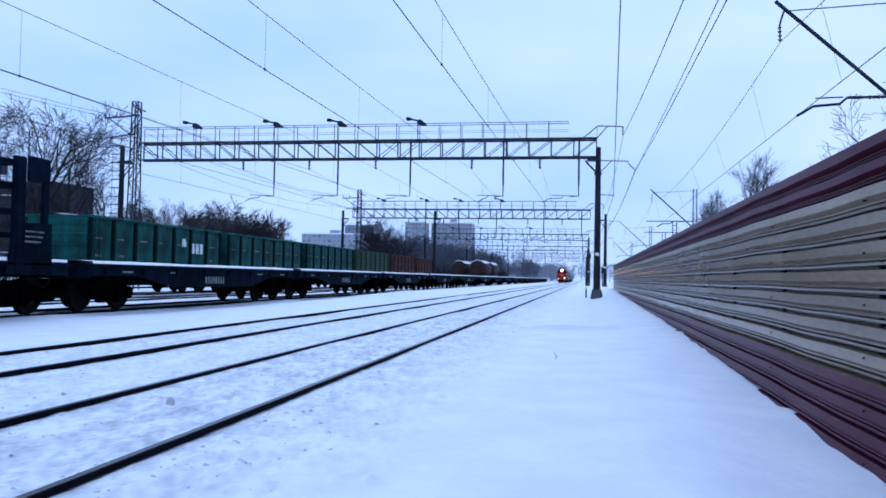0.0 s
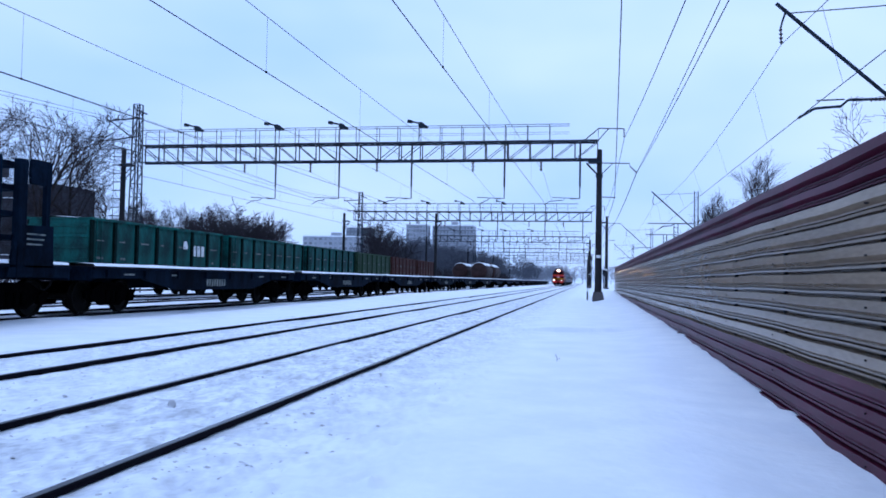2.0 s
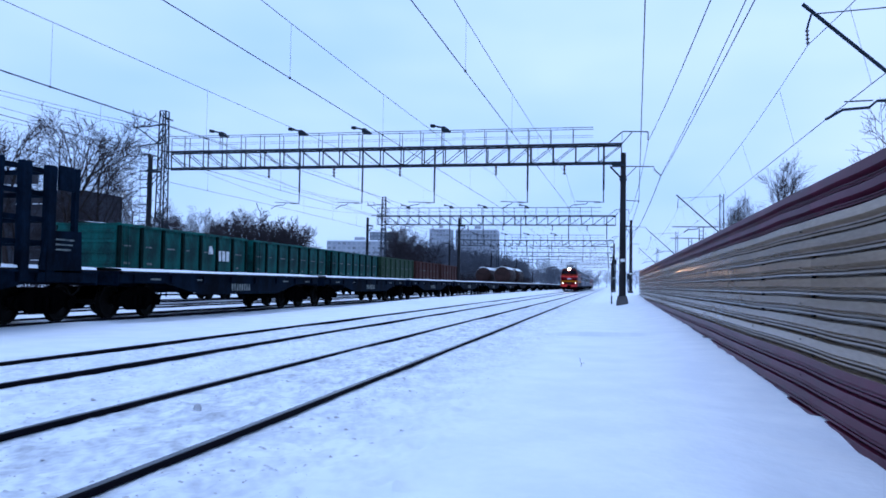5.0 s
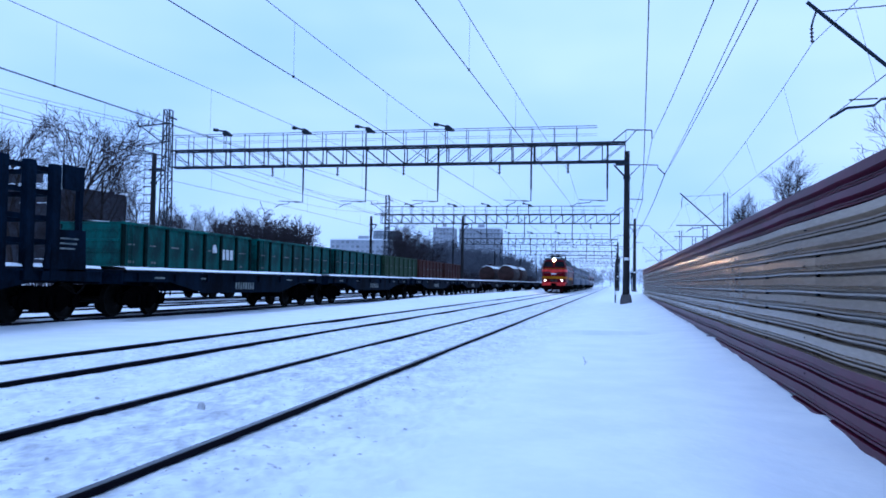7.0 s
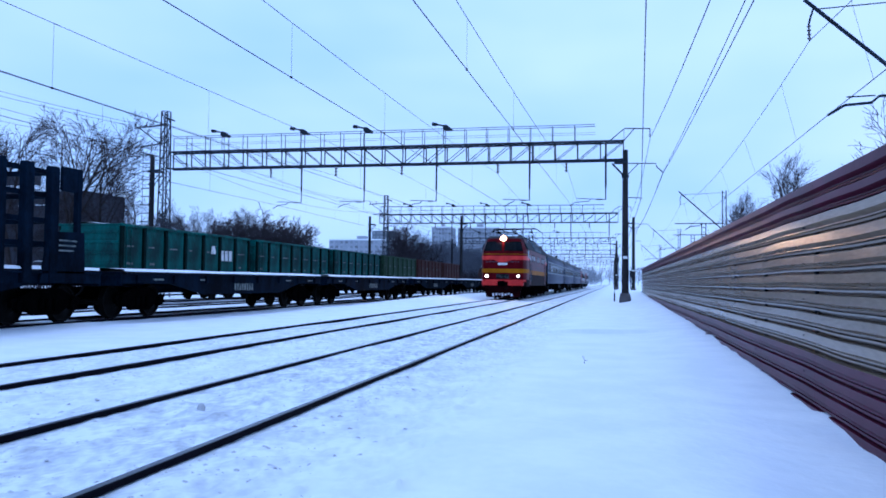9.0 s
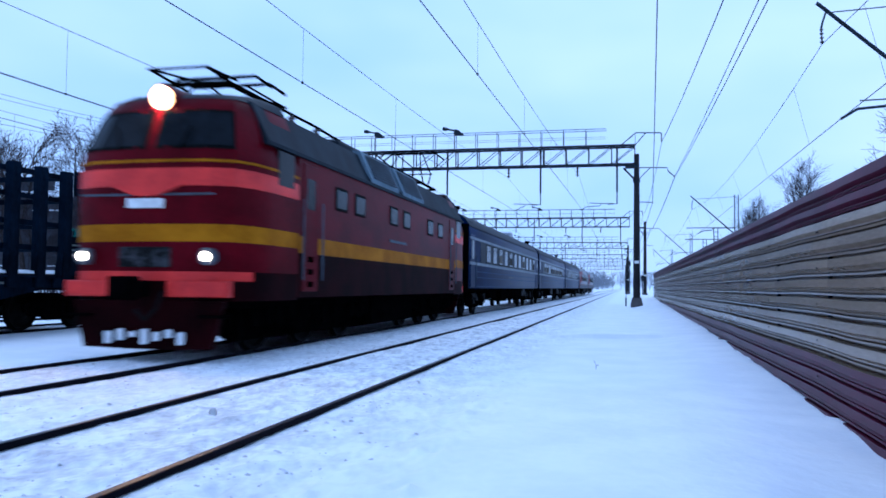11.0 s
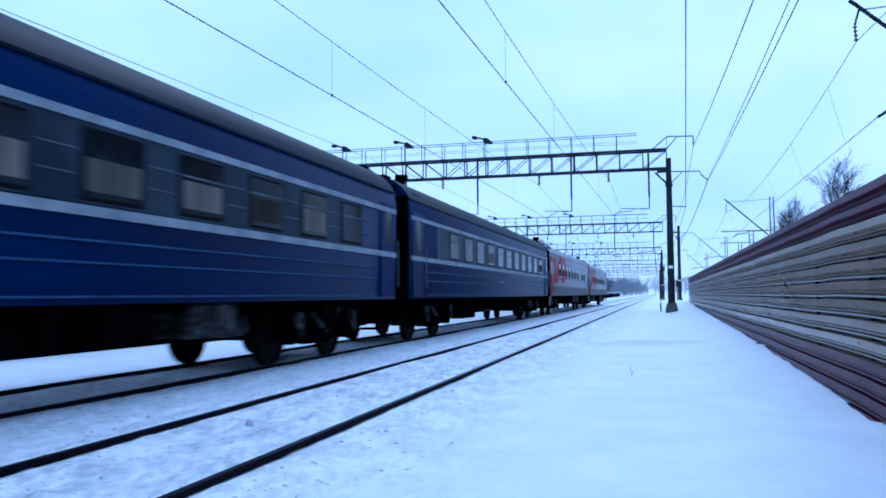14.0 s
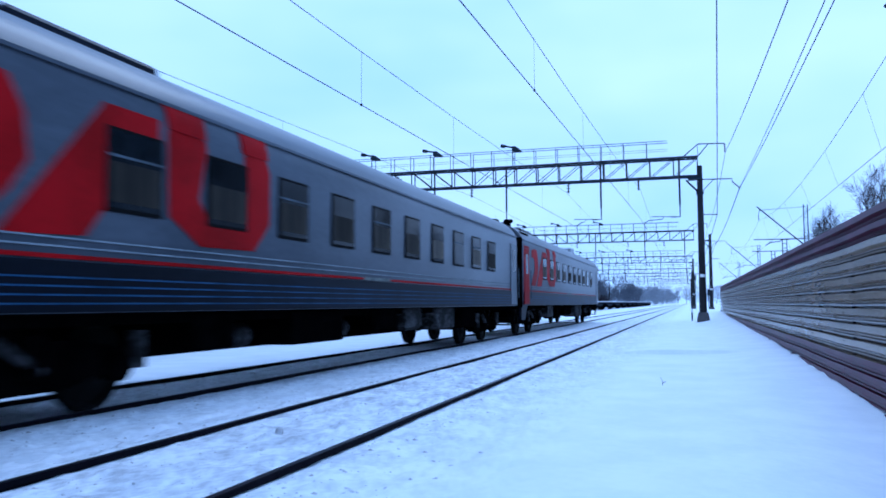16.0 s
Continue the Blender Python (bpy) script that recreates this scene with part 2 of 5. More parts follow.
# ---- mesh tools ----
class M:
    """Collects vertices and faces of one part."""

    def __init__(self):
        self.v, self.f = [], []

    def add(self, vs, fs):
        k = len(self.v)
        self.v += [tuple(p) for p in vs]
        self.f += [tuple(i + k for i in q) for q in fs]
        return self

    def box(self, x0, x1, y0, y1, z0, z1, c=0.0):
        if c <= 0:
            return self.add([(x, y, z) for x in (x0, x1) for y in (y0, y1) for z in (z0, z1)],
                            [(0, 1, 3, 2), (4, 6, 7, 5), (0, 4, 5, 1), (2, 3, 7, 6), (0, 2, 6, 4), (1, 5, 7, 3)])
        bm = bmesh.new()
        bmesh.ops.create_cube(bm, size=1)
        for q in bm.verts:
            q.co = Vector(((x0 + x1) / 2 + q.co.x * (x1 - x0), (y0 + y1) / 2 + q.co.y * (y1 - y0), (z0 + z1) / 2 + q.co.z * (z1 - z0)))
        bmesh.ops.bevel(bm, geom=list(bm.edges), offset=c, segments=1, affect="EDGES")
        bm.verts.index_update()
        self.add([q.co for q in bm.verts], [[q.index for q in fc.verts] for fc in bm.faces])
        bm.free()
        return self

    def cyl(self, p, q, r0, r1=None, n=10, caps=True):
        r1 = r0 if r1 is None else r1
        p, q = Vector(p), Vector(q)
        d = (q - p).normalized()
        u = d.orthogonal().normalized()
        w = d.cross(u)
        vs = []
        for k in range(n):
            a = 2 * math.pi * k / n
            o = u * math.cos(a) + w * math.sin(a)
            vs += [p + o * r0, q + o * r1]
        fs = [(2 * k, 2 * ((k + 1) % n), 2 * ((k + 1) % n) + 1, 2 * k + 1) for k in range(n)]
        if caps:
            fs += [tuple(range(2 * n - 2, -1, -2)), tuple(range(1, 2 * n, 2))]
        return self.add(vs, fs)

    def tube(self, pts, r, n=5):
        """A bent round bar through the points, in one piece."""
        pts = [Vector(q) for q in pts]
        k0 = len(self.v)
        u = None
        for i, q in enumerate(pts):
            d = (pts[min(i + 1, len(pts) - 1)] - pts[max(i - 1, 0)]).normalized()
            u = d.orthogonal().normalized() if u is None else (u - d * u.dot(d)).normalized()
            w = d.cross(u)
            for k in range(n):
                a = 2 * math.pi * k / n
                self.v.append(tuple(q + (u * math.cos(a) + w * math.sin(a)) * r))
        for i in range(len(pts) - 1):
            for k in range(n):
                a, b = k0 + i * n + k, k0 + i * n + (k + 1) % n
                self.f.append((a, b, b + n, a + n))
        self.f.append(tuple(range(k0, k0 + n))[::-1])
        self.f.append(tuple(range(len(self.v) - n, len(self.v))))
        return self

    def prism(self, profile, y0, y1, axis="y", caps=True):
        """A closed profile pushed along an axis: (x, z) along y, or (y, z) along x."""
        n = len(profile)
        if axis == "y":
            vs = [(a, y, b) for y in (y0, y1) for a, b in profile]
        else:
            vs = [(y, a, b) for y in (y0, y1) for a, b in profile]
        fs = [(k, (k + 1) % n, n + (k + 1) % n, n + k) for k in range(n)]
        if caps:
            fs += [tuple(range(n))[::-1], tuple(range(n, 2 * n))]
        return self.add(vs, fs)

    def lathe(self, rings, n=16, axis="x"):
        """Rings (offset, radius) turned round an axis through the origin."""
        vs = []
        for o, r in rings:
            for k in range(n):
                a = 2 * math.pi * k / n
                c, s = r * math.cos(a), r * math.sin(a)
                vs.append((o, c, s) if axis == "x" else (c, o, s) if axis == "y" else (c, s, o))
        fs = [(i * n + k, i * n + (k + 1) % n, (i + 1) * n + (k + 1) % n, (i + 1) * n + k) for i in range(len(rings) - 1) for k in range(n)]
        fs += [tuple(range(n))[::-1], tuple(range((len(rings) - 1) * n, len(rings) * n))]
        return self.add(vs, fs)


def mesh_of(name, m, material, smooth=None):
    me = bpy.data.meshes.new(name)
    me.from_pydata(m.v, [], m.f)
    for q in material if isinstance(material, (list, tuple)) else [material]:
        me.materials.append(q)
    bm = bmesh.new()
    bm.from_mesh(me)
    if len(bm.faces) < 60000:
        bmesh.ops.recalc_face_normals(bm, faces=bm.faces)
    if smooth:
        for fc in bm.faces:
            fc.smooth = True
        for e in bm.edges:
            if len(e.link_faces) == 2 and e.calc_face_angle(0) > radians(smooth):
                e.smooth = False
    bm.to_mesh(me)
    bm.free()
    return me


def part(name, m, material, parent=None, label="", at=None, smooth=None):
    """One mesh object under a thing or a part; m is an M or a mesh to share."""
    me = m if isinstance(m, bpy.types.Mesh) else mesh_of(name, m, material, smooth)
    ob = new(name, me)
    ob.parent = parent
    if at is not None:
        ob.matrix_basis = at if isinstance(at, Matrix) else pose(*at)
    if label:
        tagged(ob, label)
    return ob


def thing(name, label, category, group="", at=(0, 0, 0), kind=""):
    ob = new(name)
    ob.empty_display_size = 0.2
    ob.matrix_basis = at if isinstance(at, Matrix) else pose(*at)
    return tagged(ob, label, category, group, kind)


def lerp_table(table, x):
    return float(np.interp(x, [q[0] for q in table], [q[1] for q in table]))


def ease(a, b, x):
    k = min(1.0, max(0.0, (x - a) / (b - a)))
    return k * k * (3 - 2 * k)


# ---- ground ----
FENCE_X = 2.1
FENCE_BASE = [(-20, -0.45), (0, -0.42), (6, -0.26), (10, -0.14), (19, 0.05), (27, 0.14), (47, 0.34), (60, 0.52), (100, 0.35), (200, 0.0)]
TRACKS = [-3.465, -6.95, -14.4, -18.6, -22.9]


def ground_height(x, y):
    z = -0.10 + 0.035 * noise.noise((x * 0.35, y * 0.25, 0))
    if x > 0.2:
        k = ease(0.3, 2.1, x)
        z = z * (1 - k) + k * (lerp_table(FENCE_BASE, y) + 0.05 * noise.noise((y * 0.55, 3.1, 0)) + 0.03 * noise.noise((y * 1.7, 7.1, 0)))
    z += 0.10 * ease(-2.3, -0.8, x) * ease(1.8, 0.2, x) if y > 20 else 0
    if -13.2 < x < -8.0:
        z += 0.30 * ease(-13.2, -11, x) * ease(-8, -10, x) * ease(22, 50, y)
    if x < -12.6:
        z -= 0.02
    for t in TRACKS:
        d = abs(x - t)
        if d < 1.5:
            z += 0.052 * ease(1.5, 1.0, d)
    if -5.2 < x < -1.2 or -9 < x < -5.4:
        # the crust is flatter close to the rails
        k = 0.25 + 0.75 * ease(0.05, 0.30, min(abs(abs(x - t) - 0.76) for t in TRACKS[:2]))
        z += k * 0.020 * noise.noise((x * 2.2, y * 1.7, 4)) + k * 0.016 * noise.noise((x * 5.0, y * 3.6, 9))
        z += k * 0.070 * max(0.0, noise.noise((x * 6.5, y * 4.6, 15)) - 0.18) - k * 0.085 * max(0.0, noise.noise((x * 5.5, y * 4.0, 27)) - 0.22)
    else:
        z += 0.012 * noise.noise((x * 1.5, y * 1.2, 4))
    return z


def axis_steps(spans):
    out = []
    for a, b, n in spans:
        out += list(np.linspace(a, b, n, endpoint=False))
    return out + [spans[-1][1]]


gx = axis_steps([(-2500, -300, 8), (-300, -60, 12), (-60, -24, 18), (-24, -8, 48), (-8, -1.2, 170), (-1.2, 1.7, 22), (1.7, 2.3, 26), (2.3, 12, 14), (12, 60, 10), (60, 300, 8), (300, 2500, 8)])
gy = axis_steps([(-300, -20, 6), (-20, 0, 14), (0, 22, 300), (22, 26, 30), (26, 60, 90), (60, 140, 50), (140, 400, 26), (400, 4500, 14)])
gm = M()
gm.v = [(x, y, ground_height(x, y)) for y in gy for x in gx]
w = len(gx)
gm.f = [(j * w + i, j * w + i + 1, (j + 1) * w + i + 1, (j + 1) * w + i) for j in range(len(gy) - 1) for i in range(w - 1)]
ground = part("ground", gm, SNOW, smooth=80)
tagged(ground, "wind-smoothed fresh snow over level railway ground", "ground", kind="structure")

# rails: head, web and foot, snow up to the head
RAIL = [(-0.036, 0.0), (0.036, 0.0), (0.036, -0.035), (0.010, -0.045), (0.010, -0.14), (0.075, -0.155), (0.075, -0.18), (-0.075, -0.18), (-0.075, -0.155), (-0.010, -0.14), (-0.010, -0.045), (-0.036, -0.035)]
for i, tx in enumerate(TRACKS):
    track = tagged(new("railway_track"), "rusty steel track half buried in snow", "railway track", "tracks", "structure")
    track.location = (tx, 0, 0)
    for sx in (-0.76, 0.76):
        m = M()
        for y0, y1 in ((-60, 60), (60.006, 500)) if i > 1 else ((-60, 12.5), (12.506, 37.5), (37.506, 62.5), (62.506, 500)):
            m.prism([(a + sx, b) for a, b in RAIL], y0, y1)
        part("rail", m, RAIL_SIDE, track)
        part("rail_head", M().box(sx - 0.022, sx + 0.026, -60, 500, 0.001, 0.004), RAIL_HEAD, track, "worn bright running surface")


# ---- fence ----
def sheet(paint, z_top, z_bot, length, seed, y0=0.0):
    m = M()
    n = 12
    prof = []
    deep = 0.42 if z_top < 1 else 1.0
    rows = max(1, round((z_top - z_bot) / 0.196))
    step = (z_top - z_bot) / rows
    for r in range(rows):
        t = z_top - r * step
        prof += [(0.050 - q * deep, t - step * u) for q, u in ((0.0, 0.0), (0.0, 0.40), (0.058, 0.57), (0.058, 0.64), (0.120, 0.645), (0.120, 0.715), (0.046, 0.720),
                                                       (0.050, 0.825), (0.150, 0.830), (0.150, 0.975), (0.004, 0.992))]
    prof.append((0.050, z_bot))
    for j in range(n + 1):
        y = length * j / n
        for o, z in prof:
            warp = 0.007 * noise.noise(((y + y0) * 0.45, z * 0.8, seed)) + 0.004 * noise.noise(((y + y0) * 1.3, z * 2.5, seed))
            m.v.append((-(o + warp), y, z + 0.014 * noise.noise(((y + y0) * 0.33, 0, 2.0)) + 0.008 * noise.noise(((y + y0) * 0.9, z * 1.5, 2.0))))
    k = len(prof)
    m.f = [(j * k + i, j * k + i + 1, (j + 1) * k + i + 1, (j + 1) * k + i) for j in range(n) for i in range(k - 1)]
    return m


fence = thing("fence", "trackside fence of ribbed maroon and cream steel sheets", "fence", kind="structure")
y, si = -6.0, 0
while y < 60:
    jog = 0.002 * noise.noise((si * 1.7, 0.3, 0))
    lift = 0.002 * noise.noise((si * 0.9, 5.3, 0))
    for z1, z0, paint, dx in ((2.20, 1.855, MAROON, 0.0), (1.856, 0.404, CREAM, 0.004), (0.406, -0.72, MAROON, 0.0)):
        ob = part("sheet", sheet(paint, z1, z0, 3.04, z1, y), paint, fence, at=(FENCE_X + jog + dx, y, lift))
        sol = ob.modifiers.new("thickness", "SOLIDIFY")
        sol.thickness = 0.003
    cap = M().prism([(-0.045, 2.19), (-0.045, 2.215), (0.06, 2.235), (0.06, 2.19)], 0, 3.01)
    part("cap_strip", cap, MAROON, fence, at=(FENCE_X + jog, y, lift))
    part("post", M().box(0.045, 0.10, 0, 0.06, -1.0, 2.18), STEEL, fence, at=(FENCE_X + 0.02, y + 0.4, 0))
    sc = M()
    for z in np.arange(-0.2, 2.1, 0.39):
        sc.cyl((-0.05, 0, z), (-0.02, 0, z), 0.008, n=6)
    part("screws", sc, WIRE, fence, at=(FENCE_X + jog - 0.012, y + 0.43, lift))
    y += 3.0
    si += 1


# ---- gantries ----
def insulator(m, p, q, r=0.05, n=4):
    p, q = Vector(p), Vector(q)
    m.cyl(p, q, r * 0.4, n=6)
    for k in range(n):
        c = p.lerp(q, (k + 0.5) / n)
        d = (q - p).normalized() * 0.02
        m.cyl(c - d, c + d, r, r * 0.7, n=8)


CONTACTS = [(-19.4, -21.3), (-15.22, -16.95), (-10.6, -12.4), (-4.88, -6.4), (-0.4, -2.5)]


def gantry(y, x0, x1, mid_post=None, right_post=0.72, drop=9.42):
    g = thing("overhead_gantry", "grey steel lattice gantry spanning the tracks on concrete posts", "railway gantry", "gantries over the tracks", at=(0, y, 0))
    zt, zb, hw = 9.42, 8.35, 0.32
    for name, z in (("top_chord", zt), ("bottom_chord", zb)):
        for s in (-hw, hw):
            part(name, M().box(x0, x1, s - 0.05, s + 0.05, z - 0.045, z + 0.045), STEEL, g)
    n = round((x1 - x0) / 1.32)
    st = (x1 - x0) / n
    vm, dm = M().box(-0.03, 0.03, -0.03, 0.03, zb, zt), M()
    dm.cyl((0, 0, zb), (st, 0, zt), 0.028, n=4)
    dl = M().cyl((0, 0, zt), (st, 0, zb), 0.028, n=4)
    v_me, d_me, l_me = (mesh_of(q, a, STEEL) for q, a in (("upright", vm), ("diagonal", dm), ("diagonal", dl)))
    for k in range(n + 1):
        for s in (-hw, hw):
            if k < n or s > 0:
                part("upright", v_me, None, g, at=(x0 + k * st, s, 0))
            if k < n:
                part("diagonal", d_me if x0 + k * st > -13.5 else l_me, None, g, at=(x0 + k * st, s, 0))
    # walkway railing
    rail_end = x1 - 1.65
    for s in (-hw, hw):
        rm = M().tube([(x0, s, zt + 1.03), (rail_end, s, zt + 1.03)], 0.022, 5).tube([(x0, s, zt + 0.55), (rail_end, s, zt + 0.55)], 0.012, 4)
        part("handrail", rm, GREY_STEEL, g)
        k = 0
        sm = mesh_of("stanchion", M().box(-0.018, 0.018, -0.018, 0.018, zt, zt + 1.03), GREY_STEEL)
        while x0 + k * 1.32 < rail_end + 0.1:
            part("stanchion", sm, None, g, at=(min(x0 + k * 1.32, rail_end), s, 0))
            k += 1
    part("walkway", M().box(x0, x1, -hw, hw, zt + 0.065, zt + 0.09), GREY_STEEL, g)
    # posts
    for px in [right_post, x0 - 1.35] + ([mid_post] if mid_post else []):
        low = -0.05 if px > -5 else -0.4
        part("post", M().cyl((px, 0, low), (px, 0, 8.95 if px > -5 else 9.25), 0.21, 0.15, n=14), CONCRETE, g, "weathered tapered concrete post", smooth=40)
        part("footing", M().prism([(px - 0.34, low - 0.5), (px - 0.34, low + 0.25), (px - 0.26, low + 0.62), (px + 0.26, low + 0.62), (px + 0.34, low + 0.25), (px + 0.34, low - 0.5)], -0.34, 0.34), FOOTING, g)
        s = -1 if px > -5 else 1
        part("bracket", M().box(px - 0.4 + s * 0.25, px + 0.4 + s * 0.25, -0.30, 0.30, zb - 0.20, zb - 0.06).tube([(px, 0.2, zb - 1.0), (px + s * 0.75, 0.2, zb - 0.2)], 0.035, 5).tube([(px, -0.2, zb - 1.0), (px + s * 0.75, -0.2, zb - 0.2)], 0.035, 5), STEEL, g)
        part("collar", M().cyl((px, 0, zb - 1.05), (px, 0, zb - 0.9), 0.22, n=12), STEEL, g)
    if right_post:
        part("number_plate", M().box(right_post - 0.13, right_post + 0.13, -0.235, -0.215, 2.55, 2.72), WHITE_PAINT, g, "pale blank plate")
    # drop arms with steady arms
    for hx, ex in CONTACTS:
        part("drop_arm", M().cyl((hx, 0, 6.75), (hx, 0, zt), 0.055, n=8).cyl((hx, 0, 6.05), (hx, 0, 6.75), 0.032, n=8), STEEL, g)
        am = M().tube([(hx, 0, 6.05), (hx - 1.62, 0, 6.12)], 0.022, 5).tube([(hx - 0.9, 0, 6.05), (hx - 1.0, 0, 5.95), (ex + 0.35, 0, 5.9), (ex, 0, 5.70)], 0.024, 5)
        insulator(am, (hx - 0.2, 0, 6.05), (hx - 0.55, 0, 6.06), 0.06)
        part("steady_arm", am, STEEL, g)
    for ix in (-21.5, -17.1, -12.8, -6.8, -2.7):
        im = M()
        insulator(im, (ix, 0, zb - 0.08), (ix, 0, zb - 0.66), 0.115, 3)
        part("suspension_insulator", im, CERAMIC, g)
    # feeder brackets on the outer side
    if right_post:
        fm = M().tube([(x1 - 0.9, 0, zt), (x1 + 0.05, 0, 10.22), (x1 + 1.5, 0, 10.17)], 0.035, 5).tube([(x1 - 0.05, 0, zt), (x1 + 0.62, 0, 10.2)], 0.03, 5).tube([(x1 + 0.02, 0, zt), (x1 + 0.02, 0, 10.22)], 0.02, 4)
        part("feeder_bracket", fm, STEEL, g)
        fm = M().tube([(right_post + 0.1, 0, 8.16), (right_post + 1.75, 0, 8.12), (right_post + 1.75, 0, 7.95)], 0.03, 5).tube([(right_post + 0.1, 0, 7.45), (right_post + 0.75, 0, 8.12)], 0.025, 5)
        part("feeder_bracket", fm, STEEL, g)
        fm = M().tube([(right_post + 0.1, 0, 6.15), (right_post + 0.95, 0, 6.11)], 0.025, 5)
        part("feeder_bracket", fm, STEEL, g)
        for p, q in (((x1 + 1.5, 0, 10.15), (x1 + 1.5, 0, 9.66)), ((right_post + 1.75, 0, 7.95), (right_post + 2.15, 0, 7.57))):
            im = M()
            insulator(im, p, q, 0.06)
            part("feeder_insulator", im, CERAMIC, g)
    for lx in (-24.9, -19.45, -15.25, -10.2):
        floodlight(lx, y, 10.62)
    if y < 60:
        # climbing ladder beside the outer post
        lx = x0 - 1.95
        part("ladder", M().box(lx - 0.30, lx - 0.27, 0.3, 0.33, 4.6, 9.6).box(lx + 0.27, lx + 0.30, 0.3, 0.33, 4.6, 10.1), GREY_STEEL, g)
        for k in range(9):
            part("rung", M().box(lx - 0.42, lx + 0.42, 0.30, 0.34, 4.9 + 0.56 * k, 4.96 + 0.56 * k), STEEL, g)
    return g


def floodlight(x, y, z):
    fl = thing("floodlight", "grey floodlight on a short arm over the gantry walkway", "floodlight", "floodlights on the gantries", at=(x, y - 0.3, z))
    part("arm", M().cyl((0.1, 0, -1.1), (0.1, 0, -0.05), 0.02, n=5), STEEL, fl)
    part("boom", M().prism([(-0.55, 0.16), (-0.50, 0.20), (0.0, 0.08), (0.30, -0.02), (0.28, -0.08), (-0.05, 0.0), (-0.52, 0.10)], -0.06, 0.06), STEEL, fl)
    part("ballast_box", M().prism([(-0.66, 0.06), (-0.62, 0.24), (-0.36, 0.20), (-0.40, 0.02)], -0.10, 0.10), STEEL, fl)
    part("lamp_head", M().prism([(0.12, 0.06), (0.30, 0.05), (0.62, -0.20), (0.56, -0.30), (0.14, -0.26), (0.06, -0.16)], -0.19, 0.19), STEEL, fl, "flared lamp head tilted downwards")


G_Y = [48.0, 97.0, 150.0, 205.0, 262.0, 320.0]
for i, yy in enumerate(G_Y):
    gantry(yy, -28.6, 0.62, mid_post=-18.2 if i in (1,) else None, right_post=0.72 if i != 1 else 2.4)


def lattice_tower(x, y, top, wide=0.35):
    t = thing("lattice_mast", "slender grey steel lattice mast with short cross-arms", "lattice mast", "lattice masts", at=(x, y, 0))
    legs = [(sx, sy) for sx in (-1, 1) for sy in (-1, 1)]
    wt = wide * 0.75
    for sx, sy in legs:
        part("leg", M().cyl((sx * wide, sy * wide, -0.3), (sx * wt * 0.8, sy * wt * 0.8, top), 0.05, n=5), STEEL, t)
    n = round(top / 0.9)
    bm_ = M()
    for k in range(n):
        z0, z1 = k * top / n, (k + 1) * top / n
        a, b = (wide + (wt * 0.8 - wide) * q / top for q in (z0, z1))
        for s in (-1, 1):
            f = 1 if k % 2 else -1
            bm_.cyl((f * a, s * a, z0), (-f * b, s * b, z1), 0.022, n=4)
            bm_.cyl((s * a, f * a, z0), (s * b, -f * b, z1), 0.022, n=4)
            bm_.cyl((-b, s * b, z1), (b, s * b, z1), 0.022, n=4)
            bm_.cyl((s * b, -b, z1), (s * b, b, z1), 0.022, n=4)
    part("lacing", bm_, STEEL, t)
    part("crossarm", M().tube([(0.4, -0.4, top - 1.0), (-2.1, -0.4, top - 1.15)], 0.05, 5).tube([(-0.3, -0.4, top - 2.2), (-1.7, -0.4, top - 1.2)], 0.04, 5), STEEL, t)
    part("crossarm", M().tube([(0.4, -0.4, top - 2.2), (-1.6, -0.4, top - 2.45)], 0.05, 5), STEEL, t)
    im = M()
    for q in (-2.0, -1.2):
        insulator(im, (q, -0.4, top - 1.1), (q, -0.4, top - 0.75), 0.07, 3)
    part("insulator", im, CERAMIC, t)
    part("lamp_bracket", M().tube([(0.2, -0.4, top - 0.5), (0.9, -0.4, top - 0.75)], 0.05, 5), STEEL, t)


lattice_tower(-29.75, 49.2, 12.5)
lattice_tower(-28.2, 98.2, 12.0)
lattice_tower(-28.4, 206.0, 12.0)


# ---- overhead lines ----
def sag(p, q, depth, n=10):
    p, q = Vector(p), Vector(q)
    return [p.lerp(q, k / n) - Vector((0, 0, 4 * depth * (k / n) * (1 - k / n))) for k in range(n + 1)]


def catenary(xa, xb, zc, dip):
    """From xa far behind the eye to xb at the gantries."""
    c = thing("overhead_line", "dark copper contact wire hung by droppers below its carrier wire", "overhead wire", "contact lines", at=(xb, 0, 0))
    ys = [-12.0] + G_Y
    hi = 7.75
    for i, (a, b) in enumerate(zip(ys, ys[1:])):
        p = xa - xb if i == 0 else 0.0
        part("contact_wire", M().tube([(p, a, zc), (0, b, zc)], 0.011, 5), WIRE, c)
        part("carrier_wire", M().tube(sag((p, a, hi), (0, b, hi), dip, 12), 0.009, 5), WIRE, c)
        for k in range(1, 8):
            u = k / 8
            yy, xx = a + (b - a) * u, p * (1 - u)
            dm = M().cyl((xx, yy, zc), (xx, yy, hi - 4 * dip * u * (1 - u)), 0.004, n=4)
            dm.box(xx - 0.02, xx + 0.02, yy - 0.03, yy + 0.03, zc - 0.02, zc + 0.03)
            part("dropper", dm, WIRE, c)


catenary(-3.98, -2.6, 6.0, 0.55)
catenary(-8.27, -6.9, 6.0, 0.42)
catenary(-15.6, -12.7, 6.0, 0.06)
catenary(-19.2, -17.2, 6.0, 0.4)
catenary(-23.4, -21.5, 6.0, 0.4)


def line_wire(name, label, pts, r, depth):
    c = thing(name, label, "overhead wire", "feeder wires")
    for p, q in zip(pts, pts[1:]):
        part("wire", M().tube(sag(p, q, depth), r, 5), WIRE, c)


